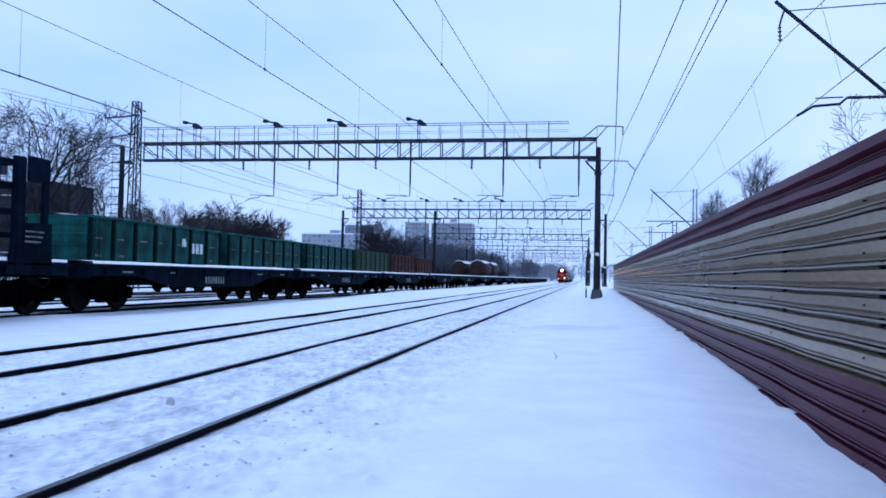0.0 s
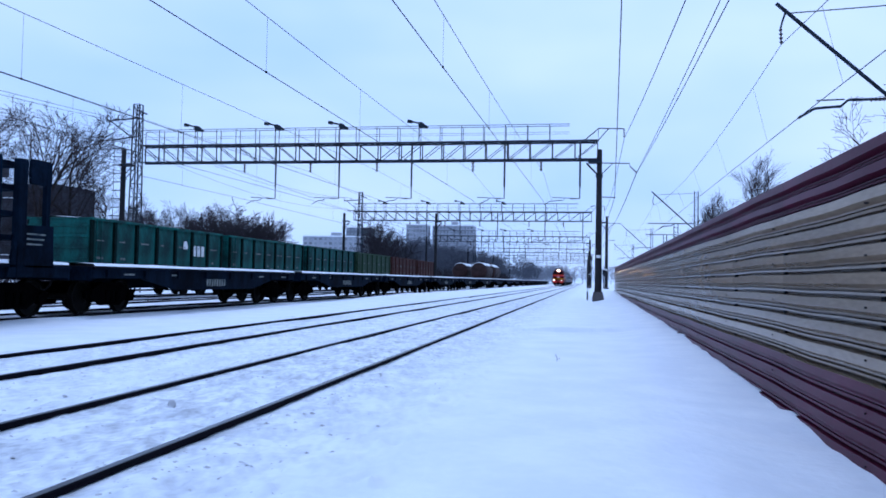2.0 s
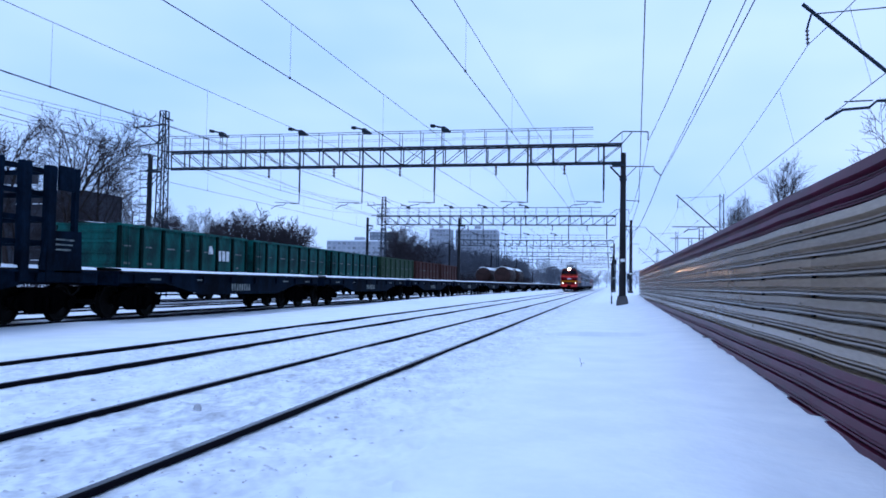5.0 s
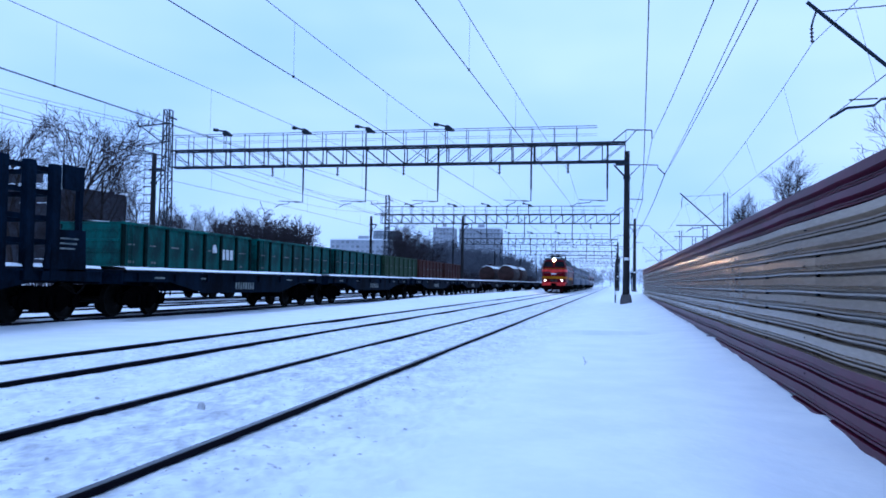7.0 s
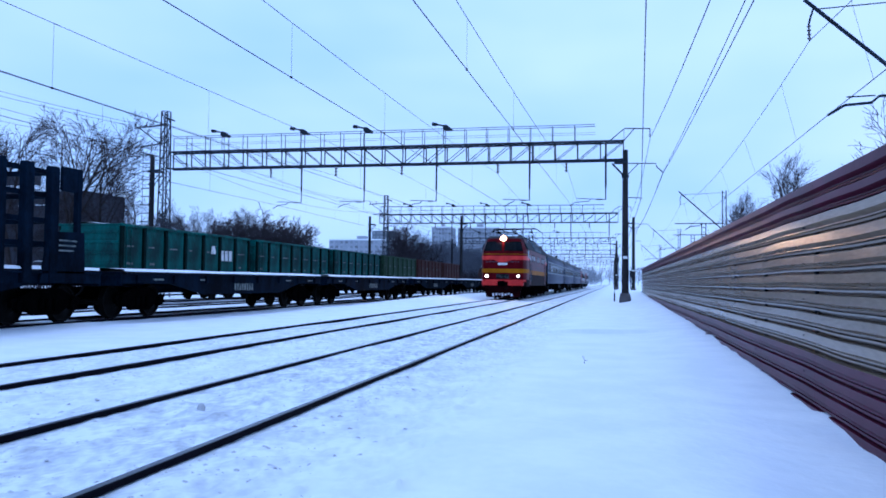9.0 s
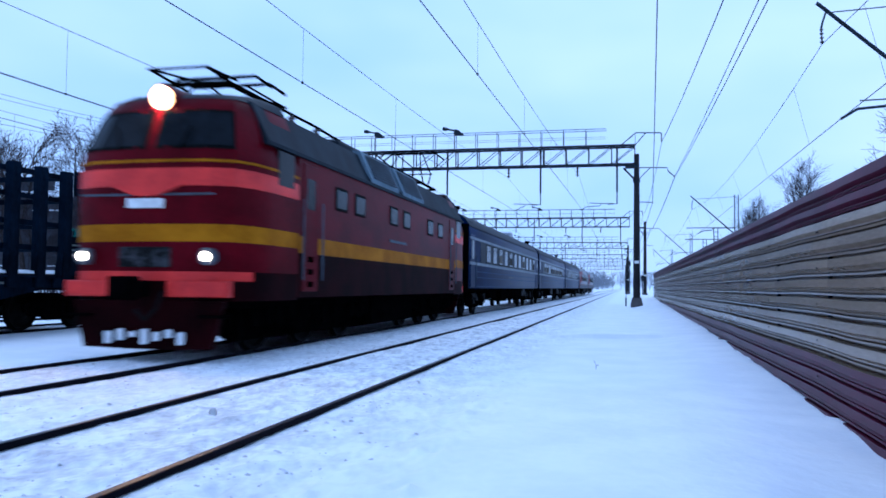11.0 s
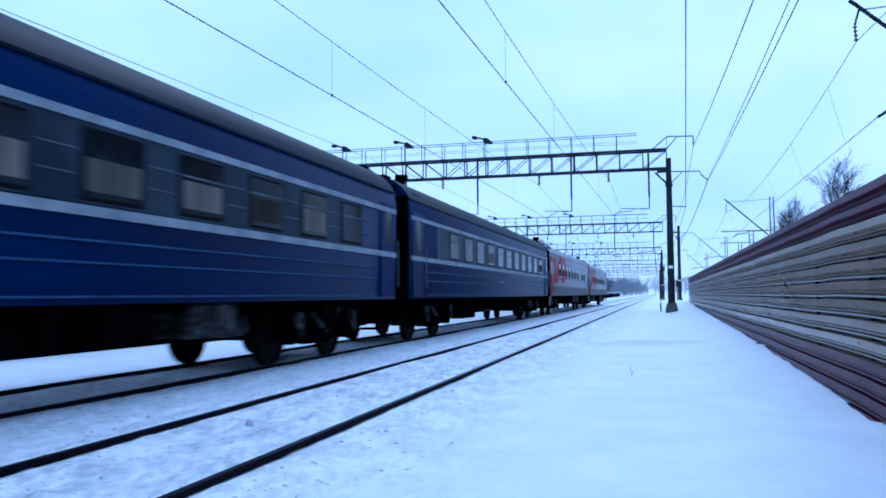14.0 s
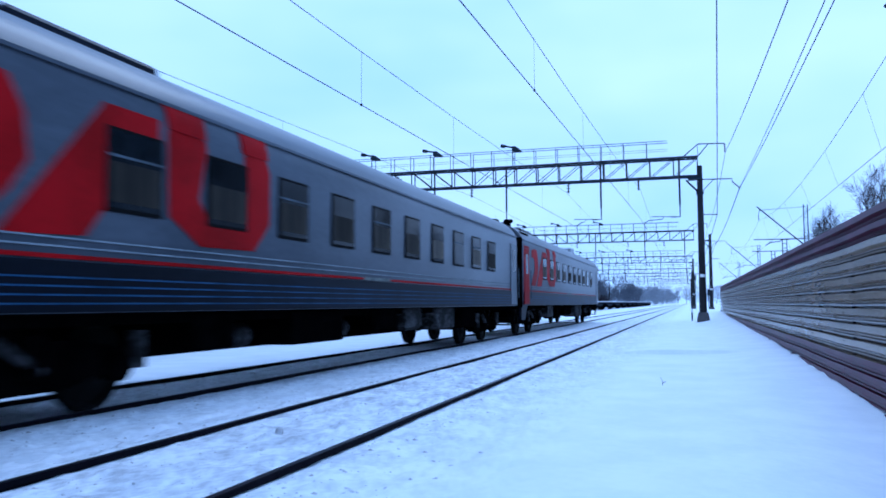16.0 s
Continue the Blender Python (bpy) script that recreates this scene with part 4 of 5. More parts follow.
def coach(index, livery):
    blue = livery == "blue"
    text = "deep blue sleeping coach with white lines and dark windows" if blue else "grey sleeping coach with red door panels and slate lower side"
    c = thing("sleeping_coach", text, "railway coach", "coaches of the express")
    L, hw, low, sh, top = 23.6, 1.5, 1.05, 3.14, 4.03
    # body with recessed door bays at the ends
    door = 0.95
    ring = body_ring(hw, low, sh, top, 0.03)
    part("body", shell(M(), [(0.02, [(x * 0.985, z if z < 3 else z - 0.02) for x, z in ring]), (0.10, ring), (L - 0.10, ring), (L - 0.02, [(x * 0.985, z if z < 3 else z - 0.02) for x, z in ring])]), COACH_BLUE if blue else COACH_GREY, c, smooth=35)
    rise = 0.22
    half = [((hw + 0.012) * math.cos(a), sh + (top + 0.012 - sh) * math.sin(a)) for a in (rise + (math.pi / 2 - rise) * k / 8 for k in range(8))]
    rr = half + [(0, top + 0.012)] + [(-x, z) for x, z in reversed(half)]
    gx_, gz_ = hw * math.cos(rise), sh + (top - sh) * math.sin(rise)
    part("roof", shell(M(), [(0.05, rr), (L - 0.05, rr)]), COACH_ROOF if blue else COACH_GREY, c, "grey painted arched roof" if blue else "", smooth=35)
    for s in (-1, 1):
        part("gutter", M().box(s * gx_ - 0.035, s * gx_ + 0.035, 0.1, L - 0.1, gz_ - 0.02, gz_ + 0.018), COACH_ROOF if blue else COACH_GREY, c)

        def strip(name, y0, y1, z0, z1, material, out=0.004, label=""):
            return part(name, M().box(s * (hw - 0.04) if s > 0 else -hw - out, hw + out if s > 0 else -(hw - 0.04), y0, y1, z0, z1), material, c, label)

        if blue:
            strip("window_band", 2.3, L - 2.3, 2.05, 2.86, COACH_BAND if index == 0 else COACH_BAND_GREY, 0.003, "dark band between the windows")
            strip("white_line", 0.12, L - 0.12, 2.87, 2.96, STRIPE_WHITE, 0.019)
            strip("white_line", 0.12, L - 0.12, 1.93, 2.035, STRIPE_WHITE, 0.019)
            for z in (1.69, 1.47, 1.13):
                strip("blue_line", 1.4, L - 1.4, z - 0.012, z + 0.012, STRIPE_BLUE, 0.008)
        else:
            strip("lower_band", 0.12, L - 0.12, 1.06, 1.53, COACH_LOW, 0.005, "slate grey lower side")
            strip("red_line", 1.2, L - 0.12, 1.55, 1.59, COACH_RED)
            for z in (1.14, 1.22, 1.30, 1.38, 1.66, 1.74):
                strip("side_rib", 1.2, L - 1.2, z - 0.008, z + 0.008, STRIPE_BLUE if z < 1.5 else STRIPE_WHITE, 0.010)
        # windows
        spots = [4.12 + 1.68 * k for k in range(11)] if blue else [4.28 + 1.74 * k for k in range(10)]
        width = 0.94 if blue else 0.84
        zw0, zw1 = (2.12, 2.78) if blue else (2.09, 2.87)
        fr = mesh_of("window", M().box(-0.01, 0.012, -width / 2 - 0.04, width / 2 + 0.04, zw0 - 0.04, zw1 + 0.04, 0.008), RUBBER)
        pn = mesh_of("pane", M().box(-0.01, 0.018, -width / 2, width / 2, zw0, zw1), GLASS)
        ct = mesh_of("curtain", M().box(0.0185, 0.0195, -width * 0.46, width * 0.46, zw0 + 0.06, zw0 + (zw1 - zw0) * 0.60), CURTAIN)
        br = mesh_of("transom", M().box(0.012, 0.026, -width / 2, width / 2, zw0 + (zw1 - zw0) * 0.66, zw0 + (zw1 - zw0) * 0.66 + 0.025), GREY_STEEL)
        rng = random.Random(index * 7 + 3)
        for k, yy in enumerate(spots):
            if yy > L - 1.9:
                continue
            if blue:
                for z in (2.33, 2.58):
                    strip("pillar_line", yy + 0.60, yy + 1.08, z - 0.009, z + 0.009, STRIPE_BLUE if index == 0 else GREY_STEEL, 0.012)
            wo = part("window", fr, None, c, at=(s * hw, yy, 0, 0, 0, 0 if s > 0 else 180))
            part("pane", pn, None, wo)
            if rng.random() < 0.75:
                part("transom", br, None, wo)
            if index in (1, 3, 4) and rng.random() < 0.75 or rng.random() < 0.25:
                part("curtain", ct, None, wo)
        # doors at both ends
        for yd, flip in ((0.62, 1), (L - 0.62, -1)):
            dm = COACH_BLUE if blue else COACH_RED if yd < 2 else COACH_GREY
            d = part("door", M().box(s * (hw - 0.03) if s > 0 else -hw - 0.012, hw + 0.012 if s > 0 else -(hw - 0.03), yd - 0.43, yd + 0.43, 1.10, 3.05, 0.01), dm, c, "" if blue else "red entrance door" if yd < 2 else "")
            part("door_pane", M().box(s * (hw + 0.010) - 0.004, s * (hw + 0.010) + 0.008, yd - 0.2, yd + 0.2, 2.15, 2.85, 0.003), GLASS, d)
            part("handrail", M().tube([(s * (hw + 0.06), yd + 0.5, 1.3), (s * (hw + 0.06), yd + 0.5, 2.3)], 0.016, 6), GREY_STEEL, c)
            st = M()
            for z in (0.42, 0.72):
                st.box(s * 1.1 - 0.25, s * 1.1 + 0.25, yd - 0.32, yd + 0.32, z, z + 0.03)
            st.box(s * 1.36 - 0.02, s * 1.36 + 0.02, yd - 0.36, yd - 0.32, 0.42, 1.06).box(s * 1.36 - 0.02, s * 1.36 + 0.02, yd + 0.32, yd + 0.36, 0.42, 1.06)
            part("entry_steps", st, UNDER, c)
        # small plates with lettering too faint to read
        part("plate", M().box(s * (hw + 0.005), s * (hw + 0.012), L * 0.44, L * 0.44 + 1.3, 1.545, 1.60), MARKING, c, "pale lettering bar")
        if blue:
            part("plate", M().box(s * (hw + 0.005), s * (hw + 0.012), L * 0.44 + 0.3, L * 0.44 + 1.0, 1.27, 1.30), MARKING, c, "pale lettering bar")
        if not blue:
            xs = (s * (hw + 0.002), s * (hw + 0.007))
            first, second, third = (
                [[(1.08, 3.06), (1.7, 3.2), (2.15, 3.1), (2.35, 2.8), (2.42, 2.4), (2.2, 2.1), (1.75, 1.74), (1.02, 1.78), (1.7, 2.35), (1.72, 2.6), (1.55, 2.78), (1.08, 2.78)],
                 [(2.1, 1.74), (3.12, 1.78), (3.85, 2.62), (4.2, 2.62), (4.2, 3.2), (3.35, 3.12)],
                 [(4.35, 3.26), (5.05, 3.30), (5.1, 2.95), (4.95, 2.35), (5.15, 2.12), (5.75, 2.12), (5.95, 2.35), (5.95, 3.1), (5.8, 3.32), (6.45, 3.34), (6.6, 2.9), (6.6, 2.2), (6.2, 1.82), (5.0, 1.8), (4.4, 2.1)]])
            for shape in (first, second, third):
                part("emblem", M().prism([(a + 0.45, min(b, 3.12)) for a, b in shape], xs[0], xs[1], axis="x"), COACH_RED, c, "red painted emblem shape")
            for ya, yb in ((4.8, 5.52), (6.33, 6.98)):
                m = M()
                for k in range(7):
                    z = 3.06 + 0.045 * k
                    x = hw * math.sqrt(max(0.0, 1 - (max(0.0, z - sh) / (top - sh)) ** 2))
                    m.v += [(s * (x + o), y, z) for o in (0.010, 0.022) for y in (ya - 0.012 * k, yb - 0.012 * k)]
                m.f = [(4 * k + i, 4 * k + j, 4 * k + j + 4, 4 * k + i + 4) for k in range(6) for i, j in ((0, 1), (1, 3), (3, 2), (2, 0))] + [(0, 1, 3, 2), (24, 25, 27, 26)]
                part("emblem", m, COACH_RED, c, "red painted emblem arm running onto the roof")
            part("door_panel", M().box(s * (hw + 0.001) - 0.002, s * (hw + 0.006), 0.14, 0.19, 1.08, 3.1).box(s * (hw + 0.001) - 0.002, s * (hw + 0.006), 1.05, 1.09, 1.08, 3.1).box(s * (hw + 0.001) - 0.002, s * (hw + 0.006), 0.14, 1.09, 3.06, 3.14), COACH_RED, c)
    # ends: gangway bellows, buffers, roof gear
    for yy, o in ((0, -1), (L, 1)):
        # Black plates put the shade of the gap between coaches into colour.
        part("end_wall", M().box(-hw + 0.03, hw - 0.03, min(yy, yy + o * 0.03), max(yy, yy + o * 0.03), 1.0, 3.4).box(-1.15, 1.15, min(yy, yy + o * 0.03), max(yy, yy + o * 0.03), 3.4, 3.66), UNDER, c, "black plate over the shaded coach end")
        part("gangway", M().box(-0.68, 0.68, min(yy, yy + o * 0.46), max(yy, yy + o * 0.46), 1.15, 3.55, 0.05), RUBBER, c, "black rubber gangway bellows")
        for k in range(3):
            part("bellows_fold", M().box(-0.74, 0.74, yy + o * (0.08 + 0.14 * k) - 0.03, yy + o * (0.08 + 0.14 * k) + 0.03, 1.1, 3.55, 0.02), RUBBER, c)
        coupler(c, yy, o)
        part("roof_step", M().box(-0.9, 0.9, yy - o * 0.25 - 0.2, yy - o * 0.25 + 0.2, 3.84, 3.93, 0.02), UNDER, c)
    part("chimney", M().cyl((0.35, 2.95, 3.85), (0.35, 2.95, 4.22), 0.10, n=10).cyl((0.35, 2.95, 4.22), (0.35, 2.95, 4.34), 0.18, n=10), UNDER, c)
    part("roof_vent", M().cyl((-0.2, 0.9, 3.9), (-0.2, 0.9, 4.02), 0.10, n=10).cyl((-0.2, 0.9, 4.02), (-0.2, 0.9, 4.07), 0.15, n=10), UNDER, c)
    if not blue:
        part("roof_unit", M().box(-0.8, 0.8, 3.2, 5.6, 3.85, 4.03, 0.06), COACH_LOW, c)
        part("roof_grille", M().box(1.06, 1.32, 0.5, 1.9, 3.42, 3.66, 0.02), UNDER, c)
        part("bogie_fairing", M().prism([(0.15, 0.55), (0.15, 1.05), (1.2, 1.05), (0.75, 0.55)], 1.30, 1.40, axis="x"), COACH_LOW, c)
    else:
        part("roof_grille", M().box(1.16, 1.36, 0.6, 1.25, 3.38, 3.56, 0.02), UNDER, c)
    underfloor(c, L, 40 + index)
    for b in (3.3, L - 3.3):
        for ws in coach_bogie(c, b):
            SPINS.append((ws, 0.478))
    return c


def locomotive():
    c = thing("electric_locomotive", "red electric locomotive with yellow waist band and grey roof", "locomotive")
    L, hw, low, sh = 17.5, 1.5, 0.92, 3.34

    # main body between the cabs
    part("body", M().prism([(hw, low), (hw, sh), (-hw, sh), (-hw, low)], 2.2, L - 2.2), LOCO_RED, c)
    for s in (-1, 1):
        x0, x1 = (hw - 0.05, hw + 0.006) if s > 0 else (-hw - 0.006, -hw + 0.05)
        part("skirt", M().box(x0, x1, 2.25, L - 2.25, low - 0.02, 1.665), LOCO_LOW, c, "grimy maroon lower side")
        x2 = s * (hw + 0.010)
        part("waist_band", M().box(min(s * (hw - 0.05), x2), max(s * (hw - 0.05), x2), 2.25, L - 2.25, 1.67, 1.965), LOCO_YELLOW, c, "yellow waist band")
        wf = mesh_of("window", M().box(-0.03, 0.014, -0.36, 0.36, 2.56, 3.04, 0.02), RUBBER)
        wp = mesh_of("pane", M().box(-0.03, 0.020, -0.29, 0.29, 2.62, 2.98, 0.01), LOCO_GLASS)
        for yy in (4.35, 5.5, 8.05, 9.24, 11.8, 13.1):
            wo = part("window", wf, None, c, at=(s * hw, yy, 0, 0, 0, 0 if s > 0 else 180))
            part("pane", wp, None, wo)
        for yd in (2.75, L - 2.75):
            d = part("door", M().box(min(s * (hw - 0.04), s * (hw + 0.016)), max(s * (hw - 0.04), s * (hw + 0.016)), yd - 0.36, yd + 0.36, 1.0, 3.25, 0.015), LOCO_RED, c)
            part("door_pane", M().box(min(s * hw, s * (hw + 0.022)), max(s * hw, s * (hw + 0.022)), yd - 0.2, yd + 0.2, 2.45, 3.0, 0.008), GLASS, d)
            part("handrail", M().tube([(s * (hw + 0.07), yd + 0.45, 1.2), (s * (hw + 0.07), yd + 0.45, 2.6)], 0.018, 6).tube([(s * (hw + 0.07), yd - 0.45, 1.2), (s * (hw + 0.07), yd - 0.45, 2.6)], 0.018, 6), GREY_STEEL, c)
            for z in (1.08, 1.30, 1.52):
                part("step", M().box(min(s * hw, s * (hw + 0.02)), max(s * hw, s * (hw + 0.02)), yd - 0.14, yd + 0.14, z, z + 0.10), UNDER, d)
        part("name_bar", M().box(min(s * hw, s * (hw + 0.016)), max(s * hw, s * (hw + 0.016)), 7.7, 9.2, 2.16, 2.22), GREY_STEEL, c, "pale metal lettering bar")
        part("drip_rail", M().box(s * hw - 0.04, s * hw + 0.04, 0.9, L - 0.9, sh - 0.02, sh + 0.04), ROOF_GREY, c)
    # sloping roof with louvred monitors
    roof = [(hw + 0.01, sh + 0.02), (1.18, 4.02), (0.85, 4.10), (-0.85, 4.10), (-1.18, 4.02), (-hw - 0.01, sh + 0.02)]
    part("roof", M().prism(roof, 1.0, L - 1.0), ROOF_GREY, c, "dark grey roof with sloping sides")
    for ya, yb in ((6.2, 8.4), (8.75, 10.9)):
        for s in (-1, 1):
            part("louvre_housing", M().prism([(s * (hw + 0.03), sh + 0.05), (s * (hw + 0.03), sh + 0.13), (s * 1.24, 4.10), (s * 1.05, 4.12)], ya, yb), LOUVRE, c, "light grey louvred roof panel")
            for k in range(9):
                u = (k + 0.8) / 10
                xa, za = (hw + 0.045) * (1 - u) + 1.255 * u, sh + 0.13 + (4.10 - sh - 0.13) * u
                part("louvre_slat", M().box(s * xa - 0.03, s * xa + 0.03, ya + 0.2, yb - 0.2, za - 0.012, za + 0.012), GREY_STEEL, c)
    part("resistor_box", M().box(-0.8, 0.8, 6.0, 8.2, 4.1, 4.34, 0.05), ROOF_GREY, c)
    for yy in (3.9, 5.2, 11.6, 13.4):
        im = M()
        for k in (-0.6, 0.6):
            insulator(im, (k, yy, 4.08), (k, yy, 4.42), 0.09, 4)
        part("roof_insulator", im, CERAMIC, c)
    part("roof_conductor", M().tube([(0.6, 3.4, 4.45), (0.6, 5.2, 4.45), (0.3, 8, 4.55), (0.6, 11.6, 4.45), (0.6, 14.4, 4.45)], 0.03, 6), UNDER, c)

    # pantographs: the front one folded, the rear one raised to the wire
    def pantograph(y, up):
        p = part("pantograph_base", M().box(-0.62, 0.62, y - 1.0, y - 0.92, 4.40, 4.47).box(-0.62, 0.62, y + 0.92, y + 1.0, 4.40, 4.47).box(-0.62, -0.55, y - 1.0, y + 1.0, 4.40, 4.47).box(0.55, 0.62, y - 1.0, y + 1.0, 4.40, 4.47), UNDER, c)
        zk, zh = (4.95, 5.55) if up else (4.56, 4.68)
        for s in (-1, 1):
            for e in (-1, 1):
                kn = (s * 0.5, y + e * (0.72 if up else 1.5), zk)
                part("lower_arm", M().cyl((s * 0.5, y + e * 0.3, 4.47), kn, 0.026, n=6), UNDER, p)
                part("upper_arm", M().cyl(kn, (s * 0.34, y + e * 0.15, zh), 0.022, n=6), UNDER, p)
        for e in (-1, 1):
            part("cross_tube", M().cyl((-0.55, y + e * (0.72 if up else 1.5), zk), (0.55, y + e * (0.72 if up else 1.5), zk), 0.02, n=6), UNDER, p)
            part("collector_head", M().tube([(-1.05, y + e * 0.28, zh - 0.18), (-0.75, y + e * 0.28, zh + 0.03), (0.75, y + e * 0.28, zh + 0.03), (1.05, y + e * 0.28, zh - 0.18)], 0.03, 6), UNDER, p)

    pantograph(2.3, False)
    pantograph(15.2, True)

    # cabs at both ends: rounded plan, raked windscreen, bright flash, head lamps
    def cab(flip):
        P = (lambda q: q) if not flip else (lambda q: L - q)

        # outline in plan for a height: nose set back dy, corners rounded
        def plan(dy, wide):
            return [(wide, 2.22), (wide, 1.15 + dy), (wide * 0.965, 0.62 + dy), (wide * 0.86, 0.24 + dy), (wide * 0.60, 0.06 + dy), (0.25, dy), (-0.25, dy), (-wide * 0.60, 0.06 + dy), (-wide * 0.86, 0.24 + dy), (-wide * 0.965, 0.62 + dy), (-wide, 1.15 + dy), (-wide, 2.22)]

        # the side walls lean in with the roof above the drip rail
        def width(z):
            return hw - max(0.0, z - 3.36) * 0.46

        def band(name, levels, material, label="", out=0.0, parent=c, nose_only=False):
            m = M()
            n = 8 if nose_only else 12
            for z, dy in levels:
                m.v += [(x + (out if x > 0 else -out), P(yy - out), z) for x, yy in (plan(dy, width(z))[2:10] if nose_only else plan(dy, width(z)))]
            for j in range(len(levels) - 1):
                m.f += [(j * n + i, j * n + i + 1, (j + 1) * n + i + 1, (j + 1) * n + i) for i in range(n - 1)]
            m.f += [tuple(range(n)), tuple(range((len(levels) - 1) * n, len(levels) * n))]
            return part(name, m, material, parent, label, smooth=30)

        shell_ = band("cab", [(low - 0.02, 0.10), (1.2, 0.03), (2.3, 0.0), (2.95, 0.03), (3.12, 0.08), (3.80, 0.34), (3.98, 0.47), (4.10, 0.70), (4.17, 1.05)], LOCO_RED)
        band("cab_skirt", [(low - 0.06, 0.105), (1.2, 0.03), (1.30, 0.027)], LOCO_LOW, "grimy maroon front skirt", 0.004, shell_)
        band("cab_band", [(1.74, 0.018), (2.00, 0.01)], LOCO_YELLOW, "yellow waist band", 0.007, shell_)
        band("cab_flash", [(2.57, 0.013), (2.84, 0.025)], LOCO_BRIGHT, "bright red flash under the windscreen", 0.010, shell_)
        part("flash_point", M().prism([(-0.62, 2.58), (0.62, 2.58), (0.18, 2.42), (-0.18, 2.42)], min(P(-0.012), P(0.03)), max(P(-0.012), P(0.03))), LOCO_BRIGHT, shell_)
        band("lower_flash", [(1.16, 0.035), (1.30, 0.027)], LOCO_BRIGHT, "bright red buffer-beam band", 0.010, shell_, True)
        band("cab_line", [(2.93, 0.031), (2.97, 0.037)], LOCO_YELLOW, "thin buff line below the windscreen", 0.010, shell_)
        band("cab_roof", [(3.99, 0.485), (4.10, 0.70), (4.17, 1.05)], ROOF_GREY, "dark grey cab roof", 0.012, shell_)
        # windscreens follow the rake
        for s in (-1, 1):
            def at(z):
                return 0.08 + (z - 3.12) * (0.26 / 0.68)
            za, zb = 3.19, 3.73
            fm = M()
            for z, g_ in ((za - 0.05, -0.03), (zb + 0.05, -0.03)):
                for x, o in ((0.07, 0.0), (0.60 * width(z), 0.06), (0.86 * width(z), 0.24)):
                    fm.v.append((s * x, P(at(z) + o - 0.012), z))
            fm.f = [(0, 1, 4, 3), (1, 2, 5, 4)]
            fr_ = part("windscreen_frame", fm, RUBBER, shell_)
            gm_ = M()
            for z in (za, zb):
                for x, o in ((0.11, 0.0), (0.60 * width(z), 0.06), (0.83 * width(z), 0.21)):
                    gm_.v.append((s * x, P(at(z) + o - 0.022), z))
            gm_.f = [(0, 1, 4, 3), (1, 2, 5, 4)]
            part("windscreen", gm_, GLASS, shell_)
            part("wiper", M().tube([(s * 0.5, P(0.05), 3.12), (s * 0.62, P(0.18), 3.5)], 0.012, 4), UNDER, shell_)
            # side cab window
            x2 = s * hw
            part("side_window", M().box(min(x2 - s * 0.03, x2 + s * 0.012), max(x2 - s * 0.03, x2 + s * 0.012), min(P(1.35), P(2.0)), max(P(1.35), P(2.0)), 2.72, 3.30, 0.01), GLASS, shell_)
            part("buffer_lamp", M().cyl((s * 1.02, P(0.12), 1.52), (s * 1.02, P(-0.03), 1.52), 0.13, n=14), GREY_STEEL, shell_)
            part("lamp_lens", M().cyl((s * 1.02, P(-0.03), 1.52), (s * 1.02, P(-0.045), 1.52), 0.065, n=14), MARKER if not flip else GLASS, shell_)
            part("buffer_beam", M().box(min(s * 0.35, s * 1.35), max(s * 0.35, s * 1.35), min(P(0.02), P(0.2)), max(P(0.02), P(0.2)), 0.92, 1.16, 0.02), LOCO_BRIGHT, shell_)
            part("footstep", M().box(min(s * 0.9, s * 1.3), max(s * 0.9, s * 1.3), min(P(0.0), P(0.25)), max(P(0.0), P(0.25)), 0.62, 0.66), UNDER, shell_)
        part("headlamp_housing", M().cyl((0, P(0.95), 3.98), (0, P(0.36), 3.98), 0.22, n=18), LOCO_RED, shell_, smooth=40)
        # Disc behind the lens; the front one glows as the lamp's painted halo.
        part("headlamp_disc", M().cyl((0, P(0.372), 3.98), (0, P(0.345), 3.98), 0.19, n=18), HALO if not flip else GREY_STEEL, shell_)
        part("headlamp_lens", M().cyl((0, P(0.36), 3.98), (0, P(0.33), 3.98), 0.11, n=18), HEADLIGHT if not flip else GLASS, shell_)
        part("number_bar", M().box(-0.3, 0.3, min(P(0.02), P(-0.02)), max(P(0.02), P(-0.02)), 2.24, 2.38), WHITE_PAINT, shell_, "white painted bar")
        part("frost_plate", M().box(-0.42, 0.42, min(P(0.05), P(-0.02)), max(P(0.05), P(-0.02)), 1.36, 1.66, 0.01), UNDER_GREY, shell_, "frost caked on the nose plate")
        part("front_handrail", M().tube([(-1.1, P(0.02), 2.44), (1.1, P(0.02), 2.44)], 0.018, 5), GREY_STEEL, shell_)
        part("plough", M().prism([(-1.25, 0.86), (1.25, 0.86), (1.05, 0.16), (0.3, 0.14), (-0.3, 0.14), (-1.05, 0.16)], min(P(0.1), P(0.22)), max(P(0.1), P(0.22))), LOCO_LOW, shell_, "grimy red snow plough")
        pm = M()
        for k in range(7):
            x = -0.6 + 0.2 * k
            pm.box(x - 0.05, x + 0.05, min(P(0.08), P(0.03)), max(P(0.08), P(0.03)), 0.22 + 0.05 * (k % 3), 0.40 + 0.04 * (k % 2))
        part("packed_snow", pm, SNOW_TOP, shell_, "snow packed on the plough ribs")

    cab(False)
    cab(True)
    coupler(c, 0.0, -1)
    coupler(c, L, 1)
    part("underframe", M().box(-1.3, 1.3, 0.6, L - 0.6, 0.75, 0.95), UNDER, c)
